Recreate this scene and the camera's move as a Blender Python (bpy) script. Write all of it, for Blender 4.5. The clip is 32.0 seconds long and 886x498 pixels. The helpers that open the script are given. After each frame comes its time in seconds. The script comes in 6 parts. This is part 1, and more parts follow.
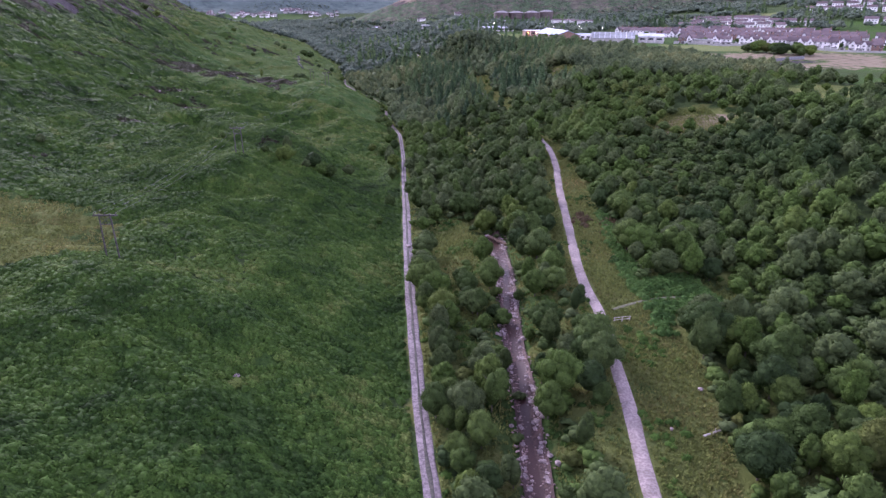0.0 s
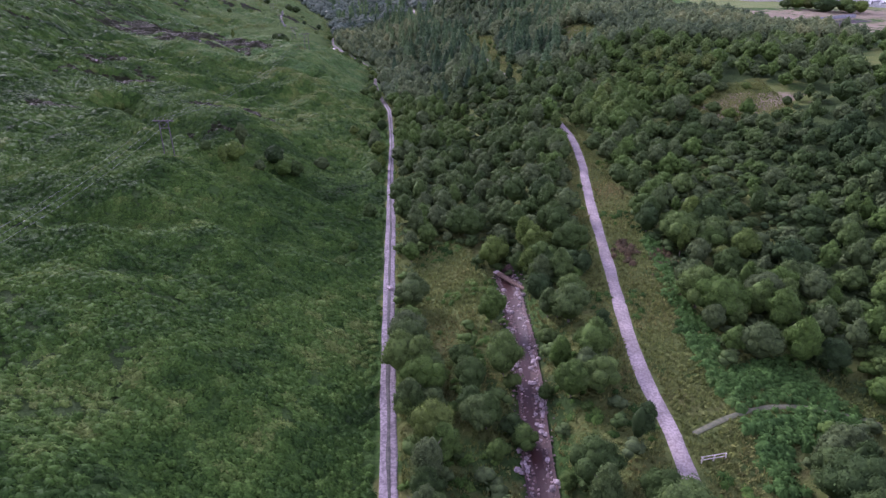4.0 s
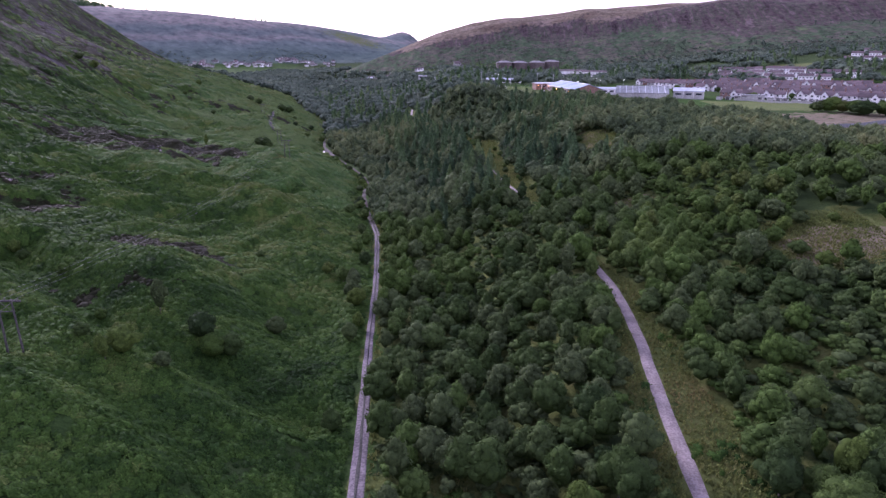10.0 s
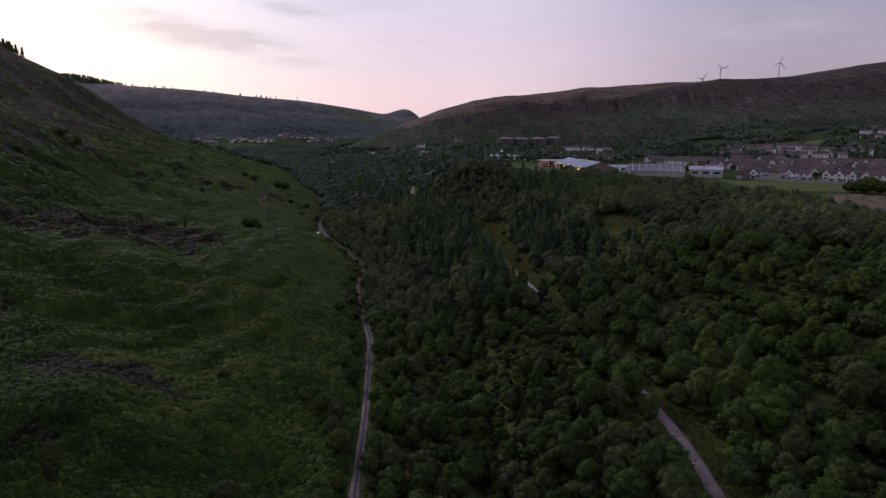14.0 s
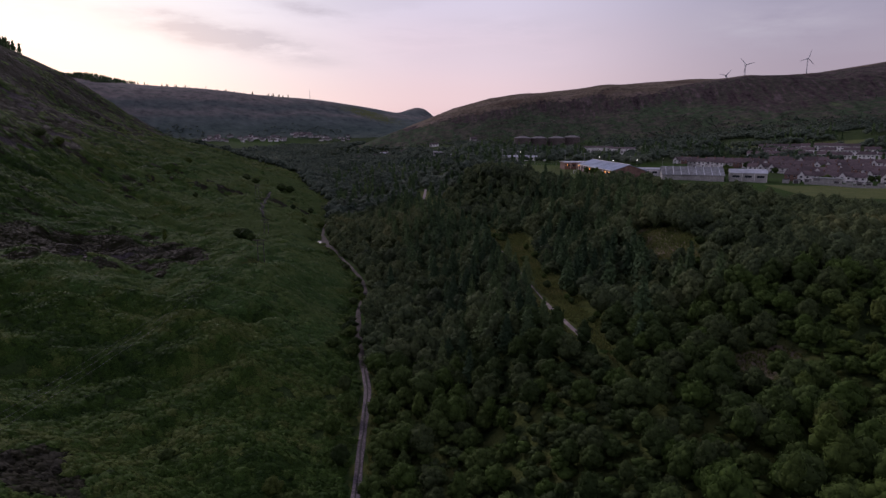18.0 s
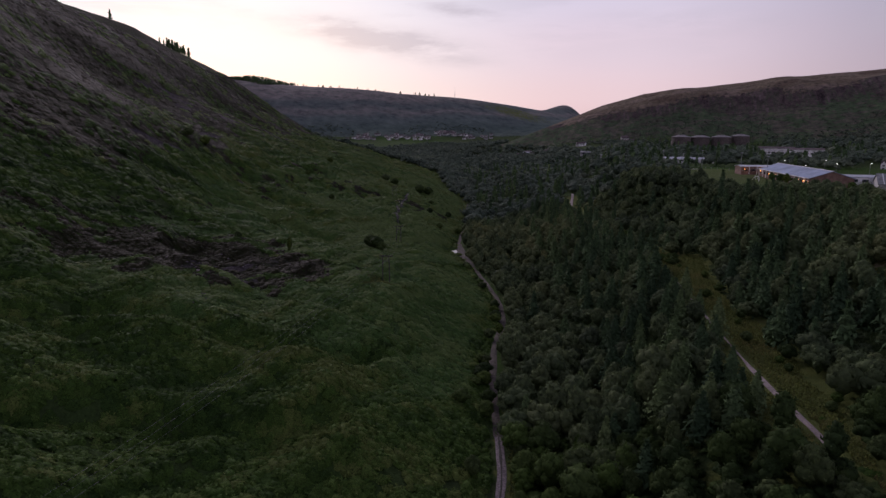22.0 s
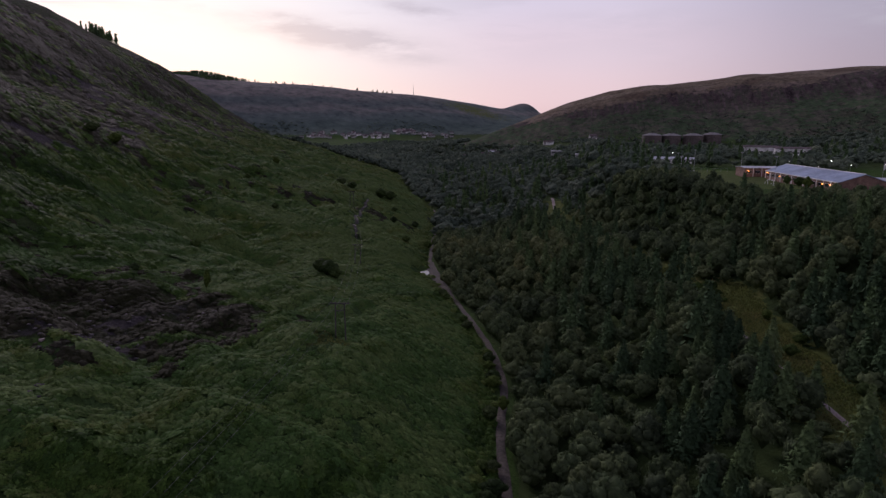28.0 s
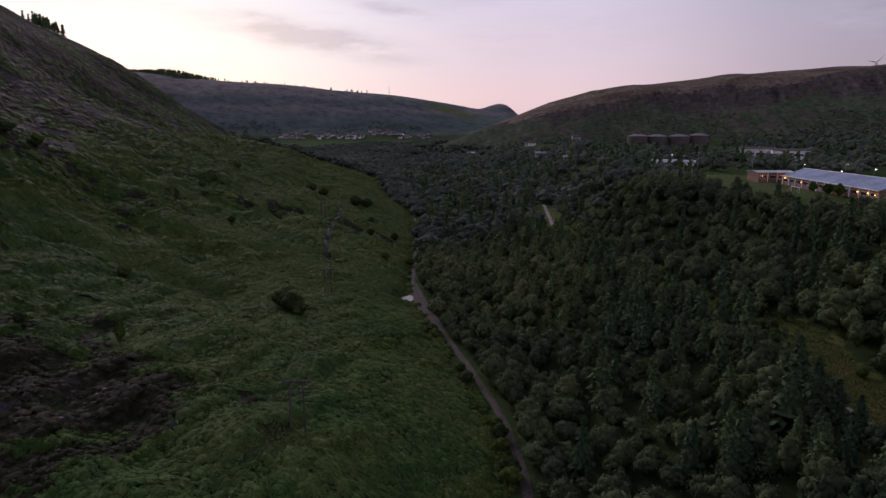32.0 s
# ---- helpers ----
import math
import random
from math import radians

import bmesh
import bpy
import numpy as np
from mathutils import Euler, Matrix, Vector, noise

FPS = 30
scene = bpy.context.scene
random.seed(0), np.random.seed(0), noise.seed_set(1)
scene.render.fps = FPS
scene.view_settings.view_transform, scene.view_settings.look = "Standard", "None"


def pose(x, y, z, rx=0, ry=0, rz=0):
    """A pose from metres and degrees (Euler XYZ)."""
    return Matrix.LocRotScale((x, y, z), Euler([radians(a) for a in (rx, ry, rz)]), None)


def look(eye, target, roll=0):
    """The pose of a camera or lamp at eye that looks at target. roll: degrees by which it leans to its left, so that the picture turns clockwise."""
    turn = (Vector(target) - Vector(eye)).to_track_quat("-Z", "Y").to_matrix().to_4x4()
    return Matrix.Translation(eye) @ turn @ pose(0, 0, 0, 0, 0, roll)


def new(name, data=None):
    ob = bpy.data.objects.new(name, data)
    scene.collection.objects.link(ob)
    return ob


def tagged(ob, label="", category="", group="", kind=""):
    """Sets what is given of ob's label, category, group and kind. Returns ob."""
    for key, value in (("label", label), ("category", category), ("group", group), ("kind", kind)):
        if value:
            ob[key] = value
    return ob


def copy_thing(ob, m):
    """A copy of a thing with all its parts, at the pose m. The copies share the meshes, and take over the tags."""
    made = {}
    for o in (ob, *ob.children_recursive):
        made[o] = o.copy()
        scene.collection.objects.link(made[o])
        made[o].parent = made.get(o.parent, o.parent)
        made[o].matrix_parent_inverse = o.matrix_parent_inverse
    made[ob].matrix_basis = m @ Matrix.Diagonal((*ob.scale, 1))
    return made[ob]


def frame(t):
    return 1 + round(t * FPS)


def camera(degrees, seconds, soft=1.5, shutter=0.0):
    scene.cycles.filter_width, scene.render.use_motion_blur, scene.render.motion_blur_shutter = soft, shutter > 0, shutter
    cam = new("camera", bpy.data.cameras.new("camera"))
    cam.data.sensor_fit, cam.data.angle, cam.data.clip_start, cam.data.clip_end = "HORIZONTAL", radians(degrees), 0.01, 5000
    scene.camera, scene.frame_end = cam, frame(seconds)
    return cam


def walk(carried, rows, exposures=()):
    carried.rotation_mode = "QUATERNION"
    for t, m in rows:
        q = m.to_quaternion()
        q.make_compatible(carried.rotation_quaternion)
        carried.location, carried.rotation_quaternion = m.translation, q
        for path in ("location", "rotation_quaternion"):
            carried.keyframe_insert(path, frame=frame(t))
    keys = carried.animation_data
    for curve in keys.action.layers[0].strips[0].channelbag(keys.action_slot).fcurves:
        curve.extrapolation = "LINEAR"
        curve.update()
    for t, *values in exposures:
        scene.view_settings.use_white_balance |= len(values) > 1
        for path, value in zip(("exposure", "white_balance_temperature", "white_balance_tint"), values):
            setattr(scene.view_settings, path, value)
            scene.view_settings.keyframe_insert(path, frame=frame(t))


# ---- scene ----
cam = camera(71.5, 32.0, soft=1.4)
METRES, EYE, TILT, LEAN, TURN = 320.0, 57.1, -21.5, 0.0, 0.0
# the clip's camera closes its iris as the bright sky comes into view
EXPOSURES = [(0.0, 2.64, 5800, 21), (3.0, 2.58, 5730, 22), (6.0, 2.64, 5570, 27), (8.5, 2.66, 5500, 27), (9.0, 2.55, 5500, 27), (10.0, 2.08, 5660, 24),
             (11.0, 1.38, 6120, 16), (12.0, .72, 6230, 16), (13.0, .38, 6280, 16), (14.0, .15, 6300, 16), (17.0, .1, 6350, 16), (19.0, .05, 6350, 16), (32.0, .05, 6350, 16)]
ROWS = [
    (0.0, 0.0, 0.0, 0.0, 0.0, 0.0, 0.0),
    (0.5, 0.0003, 0.018, 0.0068, -0.0, -1.0, 0.01),
    (1.0, 0.0004, 0.0357, 0.0132, -0.0, -2.03, 0.02),
    (1.5, 0.0007, 0.0534, 0.0197, 0.0, -3.03, 0.01),
    (2.0, 0.0009, 0.0714, 0.0267, -0.01, -3.94, 0.01),
    (2.5, 0.001, 0.0894, 0.0344, -0.02, -4.08, -0.01),
    (3.0, 0.0016, 0.1069, 0.0417, -0.02, -4.04, -0.01),
    (3.5, 0.0027, 0.1238, 0.0478, -0.02, -4.02, -0.02),
    (5.5, 0.0058, 0.1851, 0.0723, -0.01, -3.81, 0.01),
    (6.0, 0.0066, 0.1991, 0.0782, -0.0, -3.76, 0.0),
    (6.5, 0.0074, 0.2124, 0.0836, 0.01, -2.86, 0.0),
    (7.0, 0.0076, 0.2255, 0.0891, 0.0, -1.86, 0.01),
    (7.5, 0.0074, 0.2385, 0.0945, 0.0, -0.87, -0.0),
    (8.0, 0.0069, 0.2515, 0.0998, 0.01, 0.13, 0.02),
    (8.5, 0.0065, 0.2644, 0.1053, 0.0, 1.14, 0.01),
    (9.0, 0.0062, 0.277, 0.1106, 0.0, 2.13, -0.0),
    (9.5, 0.0056, 0.2888, 0.1148, -0.03, 3.12, -0.0),
    (10.0, 0.0049, 0.3008, 0.1184, -0.04, 4.11, -0.03),
    (10.5, 0.0042, 0.3131, 0.1228, -0.05, 5.09, -0.04),
    (11.0, 0.0028, 0.3259, 0.1276, -0.06, 6.06, -0.06),
    (11.5, 0.0021, 0.3387, 0.1338, -0.07, 7.0, -0.06),
    (12.0, 0.0012, 0.3516, 0.1395, -0.08, 7.95, -0.12),
    (12.5, 0.0007, 0.3644, 0.145, -0.08, 8.87, -0.15),
    (13.0, 0.0006, 0.3776, 0.1505, -0.05, 9.77, -0.16),
    (13.5, -0.0, 0.3905, 0.156, -0.04, 10.66, -0.16),
    (14.0, -0.0002, 0.4036, 0.1611, -0.03, 10.75, -0.2),
    (14.5, -0.0007, 0.4167, 0.1664, -0.03, 10.75, -0.19),
    (16.5, -0.0002, 0.4713, 0.1893, 0.05, 10.68, -0.18),
    (17.0, -0.0001, 0.4852, 0.195, 0.07, 10.65, -0.17),
    (17.5, -0.0001, 0.4984, 0.2007, 0.08, 10.64, -0.17),
    (18.0, -0.0013, 0.5121, 0.2063, 1.18, 10.62, -0.6),
    (18.5, -0.0015, 0.5257, 0.2118, 14.89, 9.79, -5.8),
    (19.0, -0.0026, 0.5394, 0.2176, 15.34, 9.71, -5.99),
    (19.5, -0.005, 0.5535, 0.2232, 15.3, 9.71, -5.97),
    (20.0, -0.0077, 0.5678, 0.2289, 15.29, 9.69, -5.94),
    (20.5, -0.0106, 0.582, 0.2347, 15.27, 9.68, -5.94),
    (21.0, -0.0139, 0.5962, 0.2406, 14.66, 9.72, -5.7),
    (21.5, -0.0176, 0.6103, 0.2465, 14.62, 9.73, -5.67),
    (22.0, -0.0221, 0.6241, 0.2521, 13.36, 9.83, -5.25),
    (22.5, -0.0262, 0.6379, 0.2575, 13.13, 9.84, -5.16),
    (23.0, -0.0306, 0.6505, 0.2627, 12.24, 9.89, -4.85),
    (23.5, -0.0349, 0.6633, 0.2681, 12.21, 9.88, -4.86),
    (24.0, -0.0393, 0.6761, 0.2736, 12.22, 9.86, -4.91),
    (24.5, -0.0444, 0.6894, 0.2788, 12.24, 9.87, -4.86),
    (25.0, -0.0498, 0.7031, 0.2845, 12.27, 9.85, -4.87),
    (25.5, -0.0551, 0.7168, 0.2897, 12.27, 9.85, -4.86),
    (26.0, -0.0604, 0.7315, 0.2958, 12.29, 9.85, -4.86),
    (26.5, -0.0654, 0.7461, 0.3015, 9.9, 10.02, -3.99),
    (28.5, -0.0879, 0.8081, 0.3164, 9.53, 9.99, -3.97),
    (29.0, -0.0931, 0.8231, 0.3204, 8.72, 10.03, -3.67),
    (29.5, -0.0974, 0.8388, 0.3256, 8.58, 10.06, -3.59),
    (30.0, -0.102, 0.8534, 0.3319, 7.96, 10.09, -3.39),
    (30.5, -0.1062, 0.8678, 0.3383, 7.44, 10.13, -3.18),
    (31.0, -0.1105, 0.8821, 0.3448, 7.48, 10.16, -3.19),
    (31.5, -0.1145, 0.897, 0.3522, 7.53, 10.18, -3.19),
    (32.0, -0.1185, 0.9125, 0.3598, 7.57, 10.18, -3.19),
]
walk(cam, [(t, pose(0, 0, EYE, TILT, LEAN, TURN) @ pose(METRES * x, METRES * y, METRES * z, 90 + pitch, roll, yaw)) for t, x, y, z, yaw, pitch, roll in ROWS],
     exposures=EXPOSURES)

# ---------------------------------------------------------------- dusk sky and light
def ramp(nodes, links, fac, stops):
    r = nodes.new("ShaderNodeValToRGB")
    r.color_ramp.interpolation = "EASE"
    while len(r.color_ramp.elements) < len(stops):
        r.color_ramp.elements.new(0.5)
    for e, (p, c) in zip(r.color_ramp.elements, stops):
        e.position, e.color = p, (*c, 1)
    links.new(fac, r.inputs[0])
    return r.outputs[0]


def blend(nodes, links, fac, a, b, kind="MIX"):
    m = nodes.new("ShaderNodeMix")
    m.data_type, m.blend_type = "RGBA", kind
    for socket, value in ((m.inputs[0], fac), (m.inputs[6], a), (m.inputs[7], b)):
        if isinstance(value, (int, float)):
            socket.default_value = value
        elif isinstance(value, tuple):
            socket.default_value = (*value, 1) if len(value) == 3 else value
        else:
            links.new(value, socket)
    return m.outputs[2]


def maths(nodes, links, op, a, b=0.0, c=None):
    m = nodes.new("ShaderNodeMath")
    m.operation = op
    for i, v in enumerate((a, b) if c is None else (a, b, c)):
        if isinstance(v, (int, float)):
            m.inputs[i].default_value = v
        else:
            links.new(v, m.inputs[i])
    return m.outputs[0]


def make_world():
    w = bpy.data.worlds.new("dusk_sky")
    scene.world = w
    w.use_nodes = True
    n, l = w.node_tree.nodes, w.node_tree.links
    n.clear()
    co = n.new("ShaderNodeTexCoord")
    sep = n.new("ShaderNodeSeparateXYZ")
    l.new(co.outputs["Generated"], sep.inputs[0])
    up = maths(n, l, "MAXIMUM", sep.outputs[2], 0.0)
    # glow of the sunset low in the north-west, falling off sideways
    west = ramp(n, l, up, [(0.0, (.78, .58, .64)), (.05, (.84, .65, .72)), (.12, (.82, .68, .78)), (.2, (.74, .68, .82)), (.45, (.29, .30, .45)), (1.0, (.17, .155, .245))])
    pale = ramp(n, l, up, [(0.0, (.84, .74, .78)), (.05, (.93, .84, .86)), (.12, (.96, .92, .95)), (.2, (.94, .94, 1.0)), (.45, (.33, .34, .48)), (1.0, (.17, .155, .245))])
    east = ramp(n, l, up, [(0.0, (.45, .36, .45)), (.08, (.42, .35, .44)), (.2, (.37, .345, .46)), (.5, (.225, .225, .36)), (1.0, (.17, .155, .245))])
    side = maths(n, l, "MULTIPLY_ADD", sep.outputs[0], 1.0, .5)          # 0 far left, 1 far right, ahead .5
    ahead = maths(n, l, "MULTIPLY_ADD", sep.outputs[1], .5, .5)
    leftness = ramp(n, l, side, [(.02, (1, 1, 1)), (.48, (0, 0, 0))])
    rightness = ramp(n, l, side, [(.52, (0, 0, 0)), (1.0, (1, 1, 1))])
    sky = blend(n, l, leftness, west, pale)
    sky = blend(n, l, rightness, sky, east)
    behind = ramp(n, l, ahead, [(.25, (1, 1, 1)), (.75, (0, 0, 0))])
    dusk = ramp(n, l, up, [(0.0, (.64, .56, .66)), (.25, (.56, .50, .62)), (.55, (.26, .24, .35)), (1.0, (.17, .155, .245))])
    sky = blend(n, l, behind, sky, dusk)
    # thin streaks of cloud
    stretch = n.new("ShaderNodeMapping")
    stretch.inputs["Scale"].default_value = (1.0, 1.0, 4.6)
    l.new(co.outputs["Generated"], stretch.inputs[0])
    tex = n.new("ShaderNodeTexNoise")
    tex.inputs["Scale"].default_value, tex.inputs["Detail"].default_value, tex.inputs["Roughness"].default_value = 3.1, 7, .58
    tex.inputs["Distortion"].default_value = .35
    l.new(stretch.outputs[0], tex.inputs["Vector"])
    cloud = ramp(n, l, tex.outputs["Fac"], [(.50, (0, 0, 0)), (.64, (.55, .55, .55)), (.8, (.8, .8, .8))])
    high = ramp(n, l, up, [(.06, (0, 0, 0)), (.16, (1, 1, 1))])
    amount = maths(n, l, "MULTIPLY", maths(n, l, "MULTIPLY", cloud, high), .5)
    # one long mottled grey streak over the valley's head, slanting down, wisps above it, and thin cloud on the other side
    fleck = n.new("ShaderNodeTexNoise")
    fleck.inputs["Scale"].default_value, fleck.inputs["Detail"].default_value, fleck.inputs["Roughness"].default_value = 9.0, 6, .62
    l.new(stretch.outputs[0], fleck.inputs["Vector"])
    for cx, cz, wx_, wz_, slant, much in ((-.325, .132, .125, .019, .155, 1.25), (-.215, .174, .055, .012, .1, .9), (-.40, .158, .05, .008, .1, .8), (.42, .145, .10, .03, 0.0, .7), (.10, .15, .12, .02, .05, .35)):
        dx_ = maths(n, l, "SUBTRACT", sep.outputs[0], cx)
        dz_ = maths(n, l, "ADD", maths(n, l, "SUBTRACT", sep.outputs[2], cz), maths(n, l, "MULTIPLY", dx_, slant))
        ex = maths(n, l, "POWER", maths(n, l, "ABSOLUTE", maths(n, l, "DIVIDE", dx_, wx_)), 2.4)
        ez = maths(n, l, "POWER", maths(n, l, "DIVIDE", dz_, wz_), 2.0)
        near = maths(n, l, "EXPONENT", maths(n, l, "MULTIPLY", maths(n, l, "ADD", ex, ez), -1.0))
        mottle = maths(n, l, "MAXIMUM", maths(n, l, "MULTIPLY_ADD", fleck.outputs["Fac"], 4.2, -1.35), 0.0)
        amount = maths(n, l, "MAXIMUM", amount, maths(n, l, "MULTIPLY", maths(n, l, "MULTIPLY", near, mottle), much))
    sky = blend(n, l, maths(n, l, "MINIMUM", maths(n, l, "MULTIPLY", amount, .8), .72), sky, (.53, .49, .58))
    air = n.new("ShaderNodeTexSky")
    air.sky_type, air.sun_disc = "NISHITA", False
    air.sun_elevation, air.sun_rotation = radians(5), radians(-35)
    add = n.new("ShaderNodeAddShader")
    bg, bg2, out = n.new("ShaderNodeBackground"), n.new("ShaderNodeBackground"), n.new("ShaderNodeOutputWorld")
    l.new(sky, bg.inputs[0])
    bg.inputs[1].default_value = .82
    l.new(air.outputs[0], bg2.inputs[0])
    bg2.inputs[1].default_value = .015
    l.new(bg.outputs[0], add.inputs[0])
    l.new(bg2.outputs[0], add.inputs[1])
    l.new(add.outputs[0], out.inputs[0])


make_world()
sun = new("sun", bpy.data.lights.new("sun", "SUN"))
sun.data.energy, sun.data.angle, sun.data.color = 1.15, radians(24), (1.0, .87, .93)
sun.matrix_world = look((-520, 700, 420), (0, 0, 0))


# ---------------------------------------------------------------- materials
def material(name, build):
    m = bpy.data.materials.new(name)
    m.use_nodes = True
    n, l = m.node_tree.nodes, m.node_tree.links
    build(n, l, n["Principled BSDF"])
    return m


def noise_fac(n, l, scale, detail=4.0, rough_=.55, coords="Object", vec=None):
    t = n.new("ShaderNodeTexNoise")
    t.inputs["Scale"].default_value, t.inputs["Detail"].default_value, t.inputs["Roughness"].default_value = scale, detail, rough_
    if vec is None:
        vec = n.new("ShaderNodeTexCoord").outputs[coords]
    l.new(vec, t.inputs["Vector"])
    return t.outputs["Fac"]


def bump(n, l, b, fac, strength, dist):
    k = n.new("ShaderNodeBump")
    k.inputs["Strength"].default_value, k.inputs["Distance"].default_value = strength, dist
    l.new(fac, k.inputs["Height"])
    l.new(k.outputs[0], b.inputs["Normal"])


def plain(name, a, b_, scale, rough_=.8, relief=.02, metal=0.0, spread=(.35, .65), coarse=None, per_object=0.0):
    """Two-tone surface with grain at scale (per metre), broader staining, and fine relief."""
    def build(n, l, b):
        fac = ramp(n, l, noise_fac(n, l, scale), [(spread[0], (0, 0, 0)), (spread[1], (1, 1, 1))])
        col = blend(n, l, fac, a, b_)
        big = ramp(n, l, noise_fac(n, l, coarse or scale * .13, 3), [(.3, (.72, .72, .72)), (.7, (1.16, 1.16, 1.16))])
        col = blend(n, l, 1.0, col, big, "MULTIPLY")
        if per_object:
            info = n.new("ShaderNodeObjectInfo")
            v = maths(n, l, "MULTIPLY_ADD", info.outputs["Random"], per_object, 1 - per_object / 2)
            hue = n.new("ShaderNodeHueSaturation")
            l.new(v, hue.inputs["Value"])
            l.new(col, hue.inputs["Color"])
            col = hue.outputs[0]
        l.new(col, b.inputs["Base Color"])
        b.inputs["Roughness"].default_value, b.inputs["Metallic"].default_value = rough_, metal
        bump(n, l, b, noise_fac(n, l, scale * 2.5, 5), .5, relief)
    return material(name, build)


def leafy(name, stops, through_=.25, grain=2.6, depth=.55):
    """Foliage: each plant takes its own tone; leaves vary, and let some light through."""
    m = bpy.data.materials.new(name)
    m.use_nodes = True
    n, l = m.node_tree.nodes, m.node_tree.links
    b = n["Principled BSDF"]
    tint, info, geo = n.new("ShaderNodeAttribute"), n.new("ShaderNodeObjectInfo"), n.new("ShaderNodeNewGeometry")
    tint.attribute_name = "tint"
    own = maths(n, l, "MULTIPLY", info.outputs["Random"], maths(n, l, "LESS_THAN", tint.outputs["Fac"], .001))
    v = maths(n, l, "ADD", tint.outputs["Fac"], own)
    col = ramp(n, l, v, stops)
    leaf = maths(n, l, "MULTIPLY_ADD", geo.outputs["Random Per Island"], .30, .85)
    hue = n.new("ShaderNodeHueSaturation")
    l.new(col, hue.inputs["Color"])
    l.new(leaf, hue.inputs["Value"])
    pos = geo.outputs["Position"]
    speck = ramp(n, l, noise_fac(n, l, grain, 3, .62, vec=pos), [(.30, (1 - depth, 1 - depth, 1 - .9 * depth)), (.5, (1, 1, 1)), (.70, (1 + .8 * depth, 1 + .75 * depth, 1 + .6 * depth))])
    shade = blend(n, l, 1.0, hue.outputs[0], speck, "MULTIPLY")
    l.new(shade, b.inputs["Base Color"])
    b.inputs["Roughness"].default_value = .7
    b.inputs["Specular IOR Level"].default_value = .04
    bump(n, l, b, noise_fac(n, l, grain, 4, .6, vec=pos), .6, .4 / grain)
    tr, mix = n.new("ShaderNodeBsdfTranslucent"), n.new("ShaderNodeMixShader")
    l.new(shade, tr.inputs[0])
    mix.inputs[0].default_value = through_
    l.new(b.outputs[0], mix.inputs[1])
    l.new(tr.outputs[0], mix.inputs[2])
    l.new(mix.outputs[0], n["Material Output"].inputs[0])
    return m


LEAF = leafy("broad_leaves", [(0.0, (.037, .061, .023)), (.25, (.055, .087, .026)), (.42, (.077, .104, .043)), (.6, (.072, .118, .028)), (.78, (.083, .123, .036)), (.95, (.096, .139, .033)), (1.0, (.103, .125, .038))], .3, 1.6, .4)
# LEAF paled for the upper wood: distance haze painted into the colour
UPPER_LEAF = leafy("hazed_upper_leaves", [(0.0, (.060, .081, .045)), (.35, (.090, .123, .058)), (.7, (.132, .163, .074)), (1.0, (.179, .193, .083))], .3, 1.1, .4)
# distant foliage, greyed and lightened so its colour holds the haze
FAR_LEAF = leafy("hazed_far_leaves", [(0.0, (.067, .094, .069)), (.5, (.109, .142, .103)), (1.0, (.155, .184, .125))], .25, .9)
NEEDLE = leafy("needles", [(0.0, (.048, .083, .043)), (.4, (.077, .125, .058)), (.75, (.116, .172, .073)), (1.0, (.147, .198, .083))], .2, 1.2, .4)
FERN = leafy("bracken_fronds", [(0.0, (.020, .039, .011)), (.3, (.034, .068, .016)), (.6, (.055, .103, .021)), (.8, (.079, .132, .029)), (1.0, (.120, .154, .042))], .3, 3.4, .55)
HEATHER = leafy("heather_sprigs", [(0.0, (.016, .019, .008)), (.4, (.023, .025, .011)), (.7, (.029, .029, .015)), (1.0, (.035, .034, .023))], .15, 1.3, .4)
# green hill grass, lightened further for the stronger light on the flat apron
SWARD = leafy("bright_hill_grass", [(0.0, (.039, .080, .022)), (.45, (.067, .128, .033)), (1.0, (.116, .171, .051))], .3, 2.4, .45)
STRAW = leafy("dry_grass", [(0.0, (.106, .136, .040)), (.4, (.146, .167, .051)), (.75, (.172, .171, .062)), (1.0, (.215, .186, .079))], .3, 2.0)
RUSTY = leafy("rusty_fronds", [(0.0, (.058, .050, .026)), (.5, (.086, .064, .036)), (1.0, (.110, .086, .048))], .2, 2.0)
BARK = plain("bark", (.09, .075, .06), (.18, .16, .13), 9, .9, .02)
TIMBER = plain("weathered_pole", (.045, .042, .040), (.10, .092, .085), 8, .85, .01)
METAL_GREY = plain("galvanised_steel", (.32, .33, .34), (.42, .43, .44), 5, .5, .003, .6)
STONE = plain("river_stone", (.15, .115, .112), (.32, .26, .255), 3.5, .75, .02, per_object=.5)
SCREE = plain("grey_scree", (.06, .052, .058), (.14, .12, .13), 1.6, .9, .06)
GRAVEL = plain("pale_gravel", (.195, .155, .142), (.315, .262, .245), 3.0, .92, .02, coarse=.25)
DIRT = plain("reddish_dirt", (.098, .080, .086), (.20, .168, .176), 2.2, .92, .03, coarse=.3)
WATER_BED = plain("stream_bed", (.030, .016, .013), (.078, .042, .036), 2.2, .85, .04, coarse=.5)


